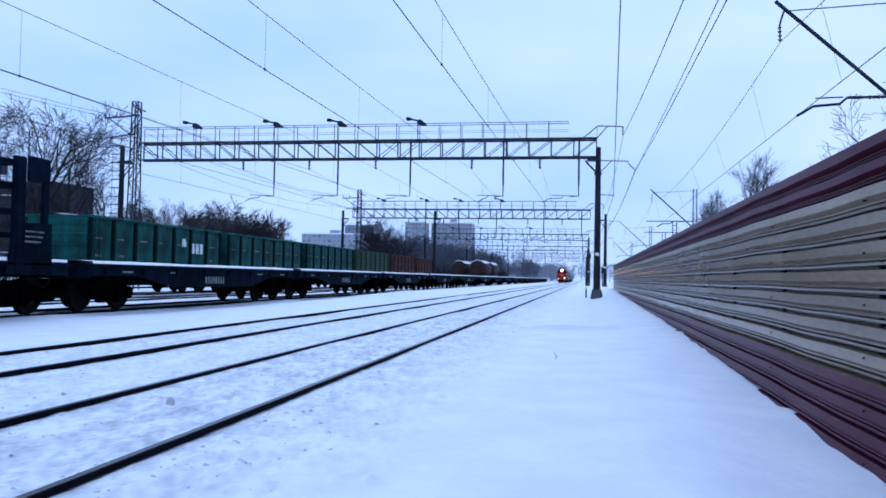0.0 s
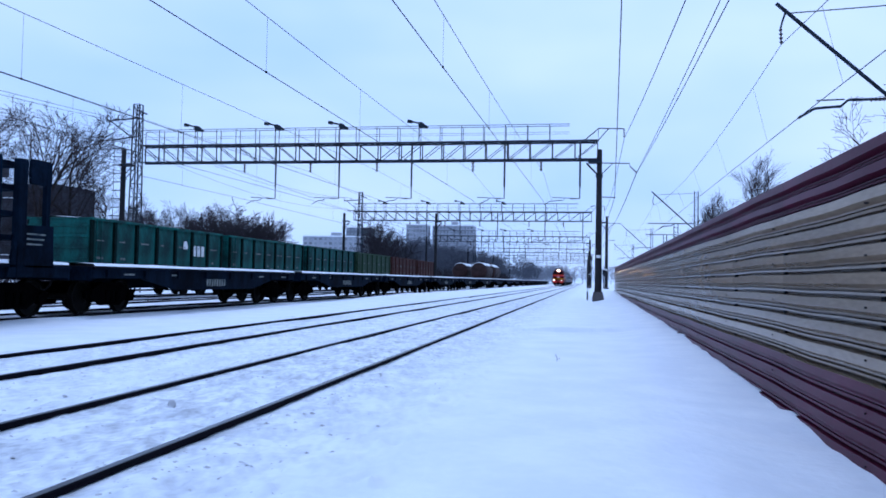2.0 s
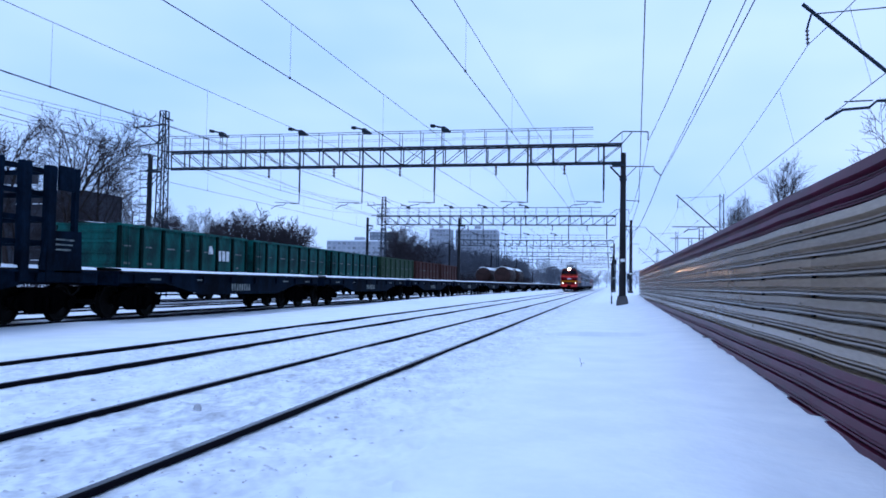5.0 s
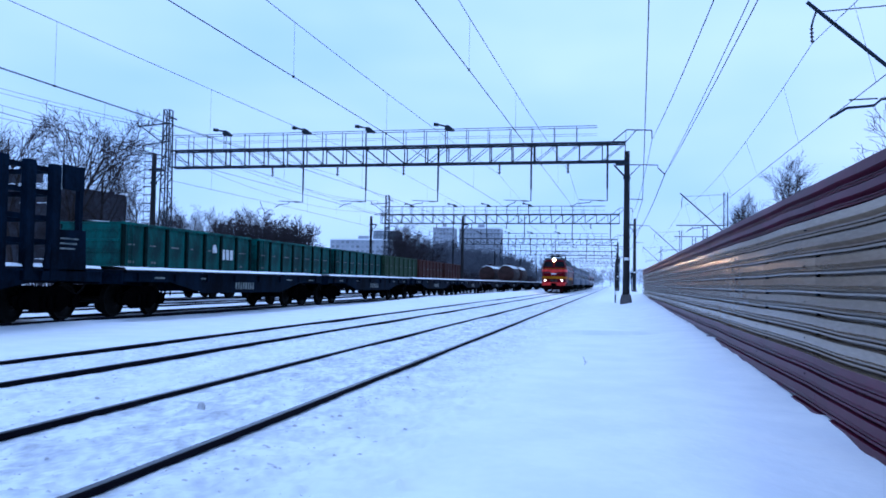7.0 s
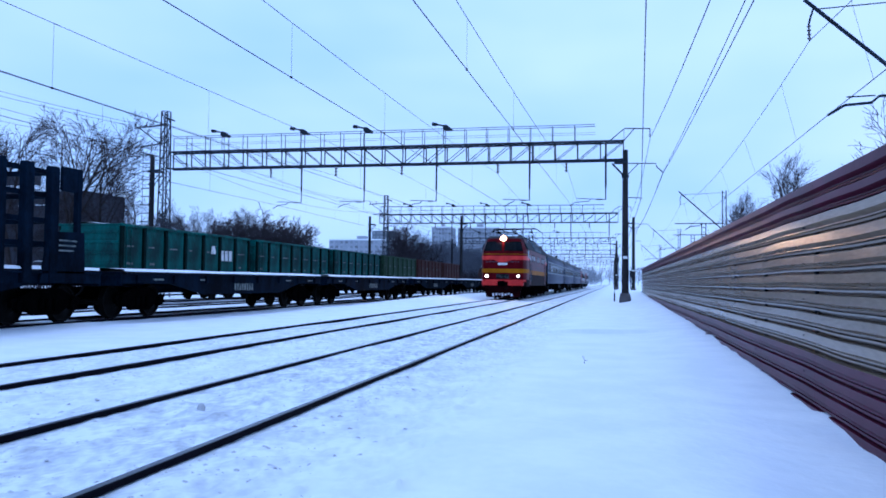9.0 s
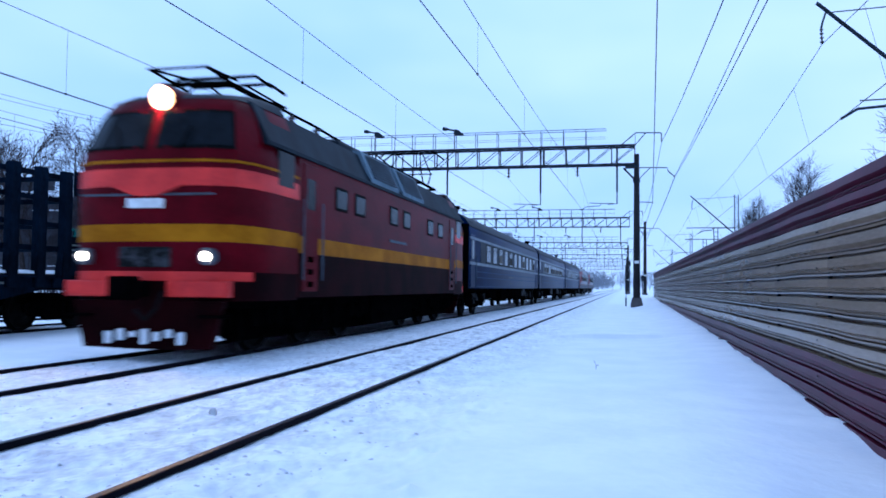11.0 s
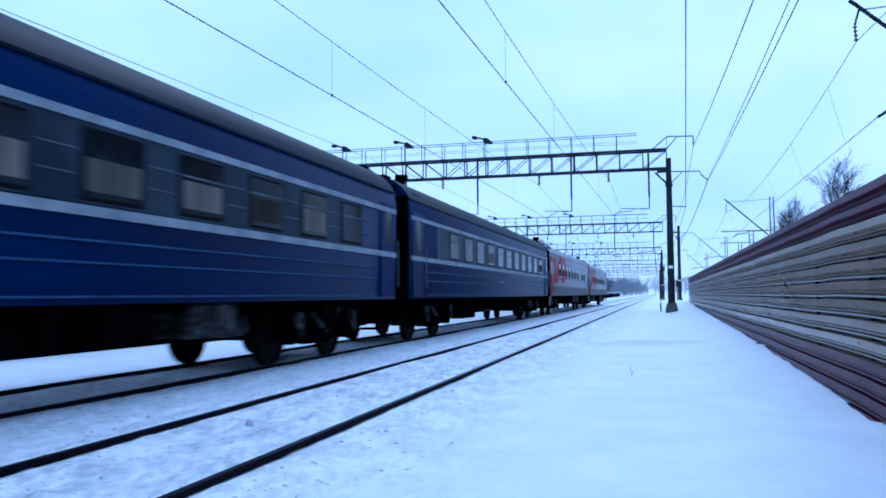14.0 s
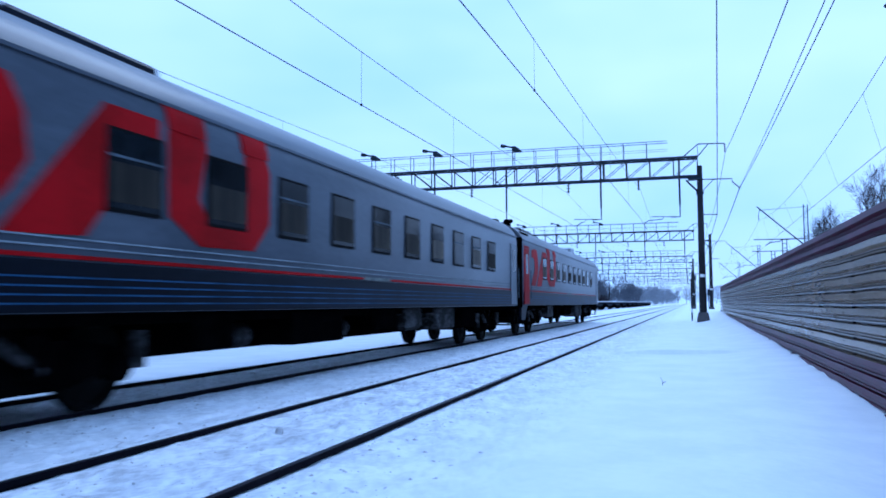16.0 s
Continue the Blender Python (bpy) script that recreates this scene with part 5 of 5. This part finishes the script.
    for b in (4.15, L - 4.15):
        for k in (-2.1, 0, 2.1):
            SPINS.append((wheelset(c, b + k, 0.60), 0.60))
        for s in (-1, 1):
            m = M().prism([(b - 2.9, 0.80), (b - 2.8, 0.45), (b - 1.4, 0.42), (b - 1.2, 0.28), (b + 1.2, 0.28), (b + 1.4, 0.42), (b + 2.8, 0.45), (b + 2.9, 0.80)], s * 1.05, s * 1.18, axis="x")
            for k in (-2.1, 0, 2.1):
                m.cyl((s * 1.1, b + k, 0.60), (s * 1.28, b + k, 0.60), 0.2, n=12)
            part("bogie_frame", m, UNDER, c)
            # Added inner panel that keeps light from showing through the bogie.
            part("light_block_panel", M().box(min(s * 0.86, s * 0.98), max(s * 0.86, s * 0.98), b - 3.0, b + 3.0, 0.22, 0.92), UNDER, c)
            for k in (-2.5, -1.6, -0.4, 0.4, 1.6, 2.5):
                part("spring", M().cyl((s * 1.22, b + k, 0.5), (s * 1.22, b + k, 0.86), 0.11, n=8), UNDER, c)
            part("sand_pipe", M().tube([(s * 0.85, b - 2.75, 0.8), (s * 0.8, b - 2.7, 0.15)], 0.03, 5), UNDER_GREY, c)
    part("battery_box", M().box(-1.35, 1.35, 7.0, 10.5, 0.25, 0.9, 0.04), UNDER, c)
    return c


loco = locomotive()
coaches = [coach(k, "blue" if k < 3 else "grey") for k in range(5)]
tail = coaches[-1]

# distance of the locomotive's nose along the track, by seconds
RUN = [(0, 253.5), (2, 208.5), (4, 163.6), (6.5, 107.0), (8, 73.2), (9.2, 46.8), (11.5, 0.22), (12.5, -19.8), (14, -49.95), (16, -89.3)]


# ---- trees, woods and houses ----
def tree_segments(rng, height, spread, levels, counts, start=0.28):
    """Limbs as (foot, tip, radius at foot, radius at tip, level); limbs reach up and out, twigs end in fine sprays."""
    segs = []

    def grow(p, d, length, r, level):
        n = 5 if level == 0 else 4 if level < 3 else 2
        pts, dirs = [p], [d]
        for k in range(n):
            d = (d + Vector((rng.gauss(0, 0.11), rng.gauss(0, 0.11), rng.gauss(0.05, 0.06)))).normalized()
            q = pts[-1] + d * length / n
            segs.append((pts[-1].copy(), q.copy(), r * (1 - 0.7 * k / n), r * (1 - 0.7 * (k + 1) / n), level))
            pts.append(q)
            dirs.append(d.copy())
        if level >= levels:
            return
        for c in range(counts[level]):
            u = start + (1 - start) * (c + rng.random()) / counts[level] if level == 0 else 0.15 + 0.85 * (c + rng.random()) / counts[level]
            k = min(int(u * n), n - 1)
            foot = pts[k].lerp(pts[k + 1], u * n - k)
            side = (Matrix.Rotation(rng.uniform(0, 2 * math.pi), 3, dirs[k]) @ dirs[k].orthogonal()).normalized()
            tilt = (rng.uniform(0.40, 0.9) if level < 1 else rng.uniform(0.5, 1.2)) * spread
            nd = (dirs[k] * math.cos(tilt) + side * math.sin(tilt)).normalized()
            grow(foot, nd, length * rng.uniform(0.5, 0.72) * (1.12 - 0.5 * u), r * (1 - 0.65 * u) * 0.6, level + 1)

    grow(Vector((0, 0, -0.2)), Vector((0, 0, 1)), height * 0.74, height * 0.017, 0)
    return segs


def add_segments(m, segs, thin):
    for p, q, ra, rb, lv in segs:
        m.cyl(p, q, max(ra, thin), max(rb, thin), n=6 if lv == 0 else 4 if lv == 1 else 3, caps=False)


def tree_meshes(seed, height, spread, counts, start=0.28, thin=0.010):
    rng = random.Random(seed)
    segs = tree_segments(rng, height, spread, len(counts), counts, start)
    a, b = M(), M()
    add_segments(a, [q for q in segs if q[4] <= 1], thin)
    add_segments(b, [q for q in segs if q[4] > 1], thin)
    return mesh_of("trunk", a, BARK), mesh_of("crown", b, TWIG)


KINDS = {
    "tall": tree_meshes(3, 13.0, 0.85, (9, 6, 5, 4), 0.30, 0.013),
    "tall2": tree_meshes(8, 12.5, 0.9, (9, 6, 5, 4), 0.25, 0.013),
    "round": tree_meshes(12, 8.5, 0.95, (9, 6, 6, 4), 0.15, 0.0125),
    "round2": tree_meshes(15, 8.0, 1.0, (10, 6, 6, 4), 0.10, 0.0125),
    "oval": tree_meshes(21, 10.0, 0.62, (13, 6, 5, 3), 0.15, 0.0085),
}


def tree(kind, x, y, size, turn, z=0.0, label="bare winter tree with fine dark twigs"):
    t = thing("bare_tree", label, "tree", "bare trees beyond the tracks", at=pose(x, y, z, 0, 0, turn) @ Matrix.Scale(size, 4))
    part("trunk", KINDS[kind][0], None, t)
    part("crown", KINDS[kind][1], None, t)


rng = random.Random(5)
for kind, x, y, size, turn in (("tall", -64.5, 84, 1.75, 10), ("tall2", -60, 86, 1.55, 70), ("tall", -69, 82, 1.7, 150), ("tall2", -74, 86, 1.6, 200), ("tall2", -57.5, 88, 1.05, 250), ("round", -66, 93, 1.45, 12), ("round2", -71, 96, 1.5, 60), ("round", -76, 92, 1.5, 140), ("tall2", -51, 92, 0.80, 310), ("round", -53.5, 90, 1.12, 15), ("round2", -50.0, 98, 1.2, 215),
                               ("round", -49, 86, 1.15, 30), ("round2", -46.5, 90, 1.0, 90), ("round", -44, 92, 1.05, 180), ("round2", -41.8, 88, 1.15, 40), ("round", -52, 94, 1.2, 75), ("round2", -47.5, 97, 1.1, 160),
                               ("round", -38.6, 92, 0.95, 300), ("round2", -55, 96, 1.0, 10), ("round", -60, 98, 1.1, 99), ("round2", -65, 98, 1.15, 77)):
    tree(kind, x, y, size, turn)
for kind, x, y, size, turn in (("oval", 12.0, 60, 0.98, 0), ("oval", 10.4, 62, 0.74, 80), ("oval", 9.4, 66, 0.66, 200), ("tall2", 20.0, 50, 1.18, 20), ("tall", 23.0, 48, 1.5, 10), ("tall2", 27, 50, 1.6, 100)):
    tree(kind, x, y, size, turn, 0.3, "bare winter tree behind the trackside fence")
tree("round", -37.5, 150, 1.55, 20)
tree("round2", -41.5, 155, 1.3, 120)

# far woods: many fine crowns joined
def wood(name, spots, label, material=TWIG):
    shapes = []
    for k in range(5):
        m = M()
        add_segments(m, tree_segments(random.Random(60 + k), 9.0, 1.0, 3, (9, 6, 5), 0.08), 0.022)
        shapes.append((np.array([tuple(v) for v in m.v]), m.f))
    m = M()
    vs = []
    base = 0
    for k, (x, y, size, turn) in enumerate(spots):
        v, f = shapes[k % 5]
        c, s_ = math.cos(turn) * size, math.sin(turn) * size
        vs.append(np.stack([v[:, 0] * c - v[:, 1] * s_ + x, v[:, 0] * s_ + v[:, 1] * c + y, v[:, 2] * size], 1))
        m.f += [tuple(i + base for i in q) for q in f]
        base += len(v)
    m.v = np.concatenate(vs).tolist()
    tagged(part(name, m, material), label, "woods", kind="stuff")


# Farther trees go into the paled sets, which carry haze in their colour.
spots, hazed, far_hazed = [], [], []
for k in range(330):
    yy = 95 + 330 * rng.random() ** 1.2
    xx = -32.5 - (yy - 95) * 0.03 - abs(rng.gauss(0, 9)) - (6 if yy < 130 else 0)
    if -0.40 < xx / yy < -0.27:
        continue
    (spots if yy < 150 else hazed).append((xx, yy, rng.uniform(0.8, 1.15) * (1 + (yy - 95) / 700), rng.uniform(0, 6.28)))
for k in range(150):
    hazed.append((rng.uniform(-130, -30), rng.uniform(420, 560), rng.uniform(1.1, 1.7), rng.uniform(0, 6.28)))
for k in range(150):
    far_hazed.append((rng.uniform(-60, -9) if k % 3 else rng.uniform(-12, 90), rng.uniform(560, 760), rng.uniform(0.9, 1.7), rng.uniform(0, 6.28)))
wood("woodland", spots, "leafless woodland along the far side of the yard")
wood("hazed_woodland", hazed, "leafless woodland beyond the yard, paled for distance haze", HAZE_TWIG)
wood("far_hazed_woodland", far_hazed, "leafless woodland at the end of the line, paled further for haze", FAR_HAZE_TWIG)

# undergrowth before the woods
um = M()
for k in range(3200):
    yy = 60 + 340 * rng.random() ** 1.2
    xx = -30.5 - abs(rng.gauss(0, 7)) - (yy - 60) * 0.02 - (8 if yy < 90 else 0)
    h = rng.uniform(1.4, 3.8) * (1 + (yy - 60) / 500)
    for j in range(4):
        p = Vector((xx + rng.gauss(0, 0.4), yy + rng.gauss(0, 0.4), 0))
        um.cyl(p, p + Vector((rng.gauss(0, 0.55), rng.gauss(0, 0.55), h * rng.uniform(0.6, 1))), 0.03 + yy * 0.00012, 0.012 + yy * 0.00006, n=3, caps=False)
tagged(part("undergrowth", um, TWIG), "bare brushwood along the yard's edge", "brushwood", kind="stuff")


def block(x0, x1, y0, y1, h, wall, floors, cols, label, flat_roof=SNOW_TOP, glass=WINDOW_HAZED):
    b = thing("apartment_block", label, "apartment building", "distant apartment blocks")
    part("wall", M().box(x0, x1, y0, y1, -2, h), wall, b)
    part("roof", M().box(x0 - 0.4, x1 + 0.4, y0 - 0.4, y1 + 0.4, h, h + 0.9), flat_roof, b, "snow-covered flat roof with a parapet")
    part("lift_house", M().box(x0 * 0.55 + x1 * 0.45, x0 * 0.4 + x1 * 0.6, y0 + 2, y0 + 7, h + 0.9, h + 3.4), wall, b)
    st, fh = (x1 - x0) / cols, h / floors
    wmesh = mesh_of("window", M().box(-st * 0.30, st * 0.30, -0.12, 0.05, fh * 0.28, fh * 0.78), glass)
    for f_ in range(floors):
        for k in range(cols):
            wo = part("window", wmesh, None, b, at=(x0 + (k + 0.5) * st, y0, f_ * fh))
            if glass is DIM_GLASS and (k * 7 + f_ * 5) % 4 < 2:
                part("sill", M().box(-st * 0.28, st * 0.22, -0.30, -0.125, fh * 0.24, fh * 0.28), SNOW_TOP, wo, "snowy sill")
    for k in range(cols + 1):
        part("panel_joint", M().box(x0 + k * st - 0.12, x0 + k * st + 0.12, y0 - 0.10, y0, 0, h), wall, b)


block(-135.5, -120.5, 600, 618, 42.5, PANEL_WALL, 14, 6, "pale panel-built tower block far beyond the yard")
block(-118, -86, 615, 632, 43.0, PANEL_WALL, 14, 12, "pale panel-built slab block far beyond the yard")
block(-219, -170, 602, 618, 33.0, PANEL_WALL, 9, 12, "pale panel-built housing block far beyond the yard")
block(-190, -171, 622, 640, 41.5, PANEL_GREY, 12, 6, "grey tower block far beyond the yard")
block(-112, -78.5, 108, 118, 14.4, BRICK_DARK, 5, 11, "dark brick building behind bare trees", glass=DIM_GLASS)

# ---- beyond the fence: masts with cantilevers and their line ----
def cantilever_mast(x, y, top):
    """Lattice mast; the carrier hangs from the raised arm, the contact wire from the steady arm."""
    c = thing("catenary_mast", "steel lattice mast with a cantilever arm behind the fence", "catenary mast", "catenary masts behind the fence", at=(x, y, 0))
    for sx in (-0.16, 0.16):
        part("leg", M().box(sx - 0.035, sx + 0.035, -0.1, 0.1, -0.2, top), GREY_STEEL, c)
    m = M()
    n = round(top / 0.55)
    for k in range(n):
        s = 1 if k % 2 else -1
        m.cyl((-0.16 * s, 0, k * top / n), (0.16 * s, 0, (k + 1) * top / n), 0.022, n=4)
        m.box(-0.16, 0.16, -0.02, 0.02, k * top / n - 0.02, k * top / n + 0.02)
    part("lacing", m, GREY_STEEL, c)
    part("cantilever", M().cyl((0, 0, 5.79), (-3.86, 0, 9.36), 0.055, n=8), STEEL, c)
    part("hanger", M().tube([(-3.6, 0, 9.12), (-3.7, 0, 8.80), (-3.74, 0, 8.62)], 0.03, 5), STEEL, c)
    part("tie_rod", M().cyl((0, 0, 9.22), (-3.5, 0, 9.06), 0.018, n=5), STEEL, c)
    im = M()
    insulator(im, (-3.74, 0, 8.62), (-3.72, 0, 8.15), 0.06, 4)
    part("insulator", im, CERAMIC, c)
    part("steady_arm", M().tube([(0, 0, 6.5), (-1.9, 0, 6.48), (-2.1, 0, 6.3), (-2.8, 0, 6.25), (-3.25, 0, 5.98)], 0.04, 6).tube([(-2.0, 0, 6.5), (-2.75, 0, 6.48)], 0.022, 5), STEEL, c)
    im = M()
    insulator(im, (-0.9, 0, 6.49), (-1.35, 0, 6.48), 0.07, 4)
    part("insulator", im, CERAMIC, c)


R_MASTS = [(9.25, 24.5, 9.4), (9.6, 74.0, 9.4), (9.7, 124.0, 9.4), (9.8, 175.0, 9.4)]
for x, y, top in R_MASTS:
    cantilever_mast(x, y, top)
line = thing("overhead_line", "dark contact wire and carrier behind the fence", "overhead wire", "contact lines")
pts = [(9.2, -25.0, 9.4)] + R_MASTS
for (xa, ya, ta), (xb, yb, tb) in zip(pts, pts[1:]):
    part("contact_wire", M().tube([(xa - 3.25, ya, 5.98), (xb - 3.25, yb, 5.98)], 0.012, 5), WIRE, line)
    ss = sag((xa - 3.72, ya, 8.15), (xb - 3.72, yb, 8.15), 0.9, 12)
    part("carrier_wire", M().tube(ss, 0.010, 5), WIRE, line)
    for k in range(1, 12, 2):
        q = ss[k]
        part("dropper", M().cyl(q, (xa - 3.25 + (xb - xa) * k / 12, q.y, 5.98), 0.005, n=4), WIRE, line)


def signal_frame(x, y, z, reach):
    c = thing("signal_mast", "dark lattice signal mast with a cross-arm behind the fence", "signal mast", "signal masts", at=(x, y, 0))
    part("mast", M().box(-0.22, -0.15, -0.05, 0.05, 0, z).box(0.15, 0.22, -0.05, 0.05, 0, z), STEEL, c)
    m = M()
    for k in range(16):
        m.box(-0.2, 0.2, -0.03, 0.03, z * k / 16, z * k / 16 + 0.05)
    part("rungs", m, STEEL, c)
    part("crossarm", M().box(-reach, reach * 0.7, -0.05, 0.05, z - 0.05, z + 0.03), STEEL, c)


signal_frame(8.3, 78, 6.8, 2.6)
signal_frame(9.0, 96, 6.8, 2.2)

# ---- trackside odds and ends ----
marker = thing("marker_post", "thin dark marker post with white bands in the snow", "marker post", at=(0.12, 52.0, -0.05))
part("stake", M().cyl((0, 0, -0.4), (0, 0, 2.6), 0.045, n=8), CONCRETE, marker)
part("band", M().cyl((0, 0, 0.55), (0, 0, 0.8), 0.055, n=8), WHITE_PAINT, marker, "white painted band")
for mx, my, h in ((1.0, 150, 6.0), (2.6, 120, 3.0)):
    tb = thing("signal_post", "dark trackside signal post", "signal post", "signal posts", at=(mx, my, 0))
    part("pole", M().cyl((0, 0, -0.3), (0, 0, h), 0.07, n=8), STEEL, tb)
    part("head", M().box(-0.18, 0.18, -0.12, 0.12, h - 0.9, h, 0.04), STEEL, tb)

weed = thing("dry_weed", "dry brown weed stalk poking through the snow", "weed", at=(-0.42, 12.4, ground_height(-0.42, 12.4)))
part("stalk", M().tube([(0, 0, -0.05), (0.01, 0, 0.05), (-0.02, 0.01, 0.12)], 0.004, 5).tube([(0.01, 0, 0.04), (0.05, 0, 0.06)], 0.003, 4), DRY_GRASS, weed)
lump = thing("snow_lump", "small upright lump of icy snow between the rails", "snow lump", at=(-3.61, 6.66, ground_height(-3.61, 6.66)))
lm = M().lathe([(-0.03, 0.026), (0.01, 0.034), (0.04, 0.038), (0.066, 0.028), (0.08, 0.010)], 10, "z")
part("lump", lm, TRODDEN, lump, smooth=60)

# crumbs of ice and ballast peeping out beside the rails
cm = M()
rng = random.Random(11)
for k in range(5200):
    tx = rng.choice(TRACKS[:2])
    xx = tx + rng.choice((-1, 1)) * abs(rng.gauss(0.85, 0.42)) if rng.random() < 0.75 else rng.uniform(-8.4, -1.6)
    yy = 3.5 + rng.random() ** 1.6 * 34
    if abs(abs(xx - tx) - 0.76) < 0.08:
        continue
    r = rng.uniform(0.005, 0.016) + 0.022 * rng.random() ** 5
    z = ground_height(xx, yy)
    a = rng.uniform(0, 3)
    pts = []
    for q in range(5):
        b = a + q * 1.2566
        pts.append((xx + r * math.cos(b) * rng.uniform(0.7, 1.5), yy + r * math.sin(b) * rng.uniform(0.7, 1.5), z - 0.004))
    pts.append((xx, yy, z + r * rng.uniform(0.2, 0.5)))
    cm.add(pts, [(i, (i + 1) % 5, 5) for i in range(5)])
tagged(part("ice_crumbs", cm, TRODDEN), "crumbs of dirty ice and ballast scattered along the rails", "debris", kind="stuff")


# ---- what moves ----
def motions():
    def nose(t):
        return lerp_table(SMOOTH, t)

    # a smooth run through the passing times
    ts = np.array([q[0] for q in RUN])
    ys = np.array([q[1] for q in RUN])
    slope = np.gradient(ys, ts)
    fine = [k / 30 for k in range(481)]
    out = []
    for t in fine:
        k = min(max(int(np.searchsorted(ts, t, side="right")) - 1, 0), len(ts) - 2)
        h = ts[k + 1] - ts[k]
        u = (t - ts[k]) / h
        out.append((t, (2 * u**3 - 3 * u**2 + 1) * ys[k] + (u**3 - 2 * u**2 + u) * h * slope[k] + (-2 * u**3 + 3 * u**2) * ys[k + 1] + (u**3 - u**2) * h * slope[k + 1]))
    SMOOTH = out
    keys = [k * 0.5 for k in range(33)]
    for ob, back in [(loco, 0.45)] + [(c, 18.35 + 24.54 * i) for i, c in enumerate(coaches)]:
        walk(ob, [(t, pose(TRACKS[1], nose(t) + back, 0)) for t in keys])
    start = nose(0)
    for ws, r in SPINS:
        y0 = ws.matrix_basis.translation.y
        walk(ws, [(t, Matrix.Translation((0, y0, r)) @ Matrix.Rotation((start - yy) / r, 4, "X")) for t, yy in SMOOTH])


motions()
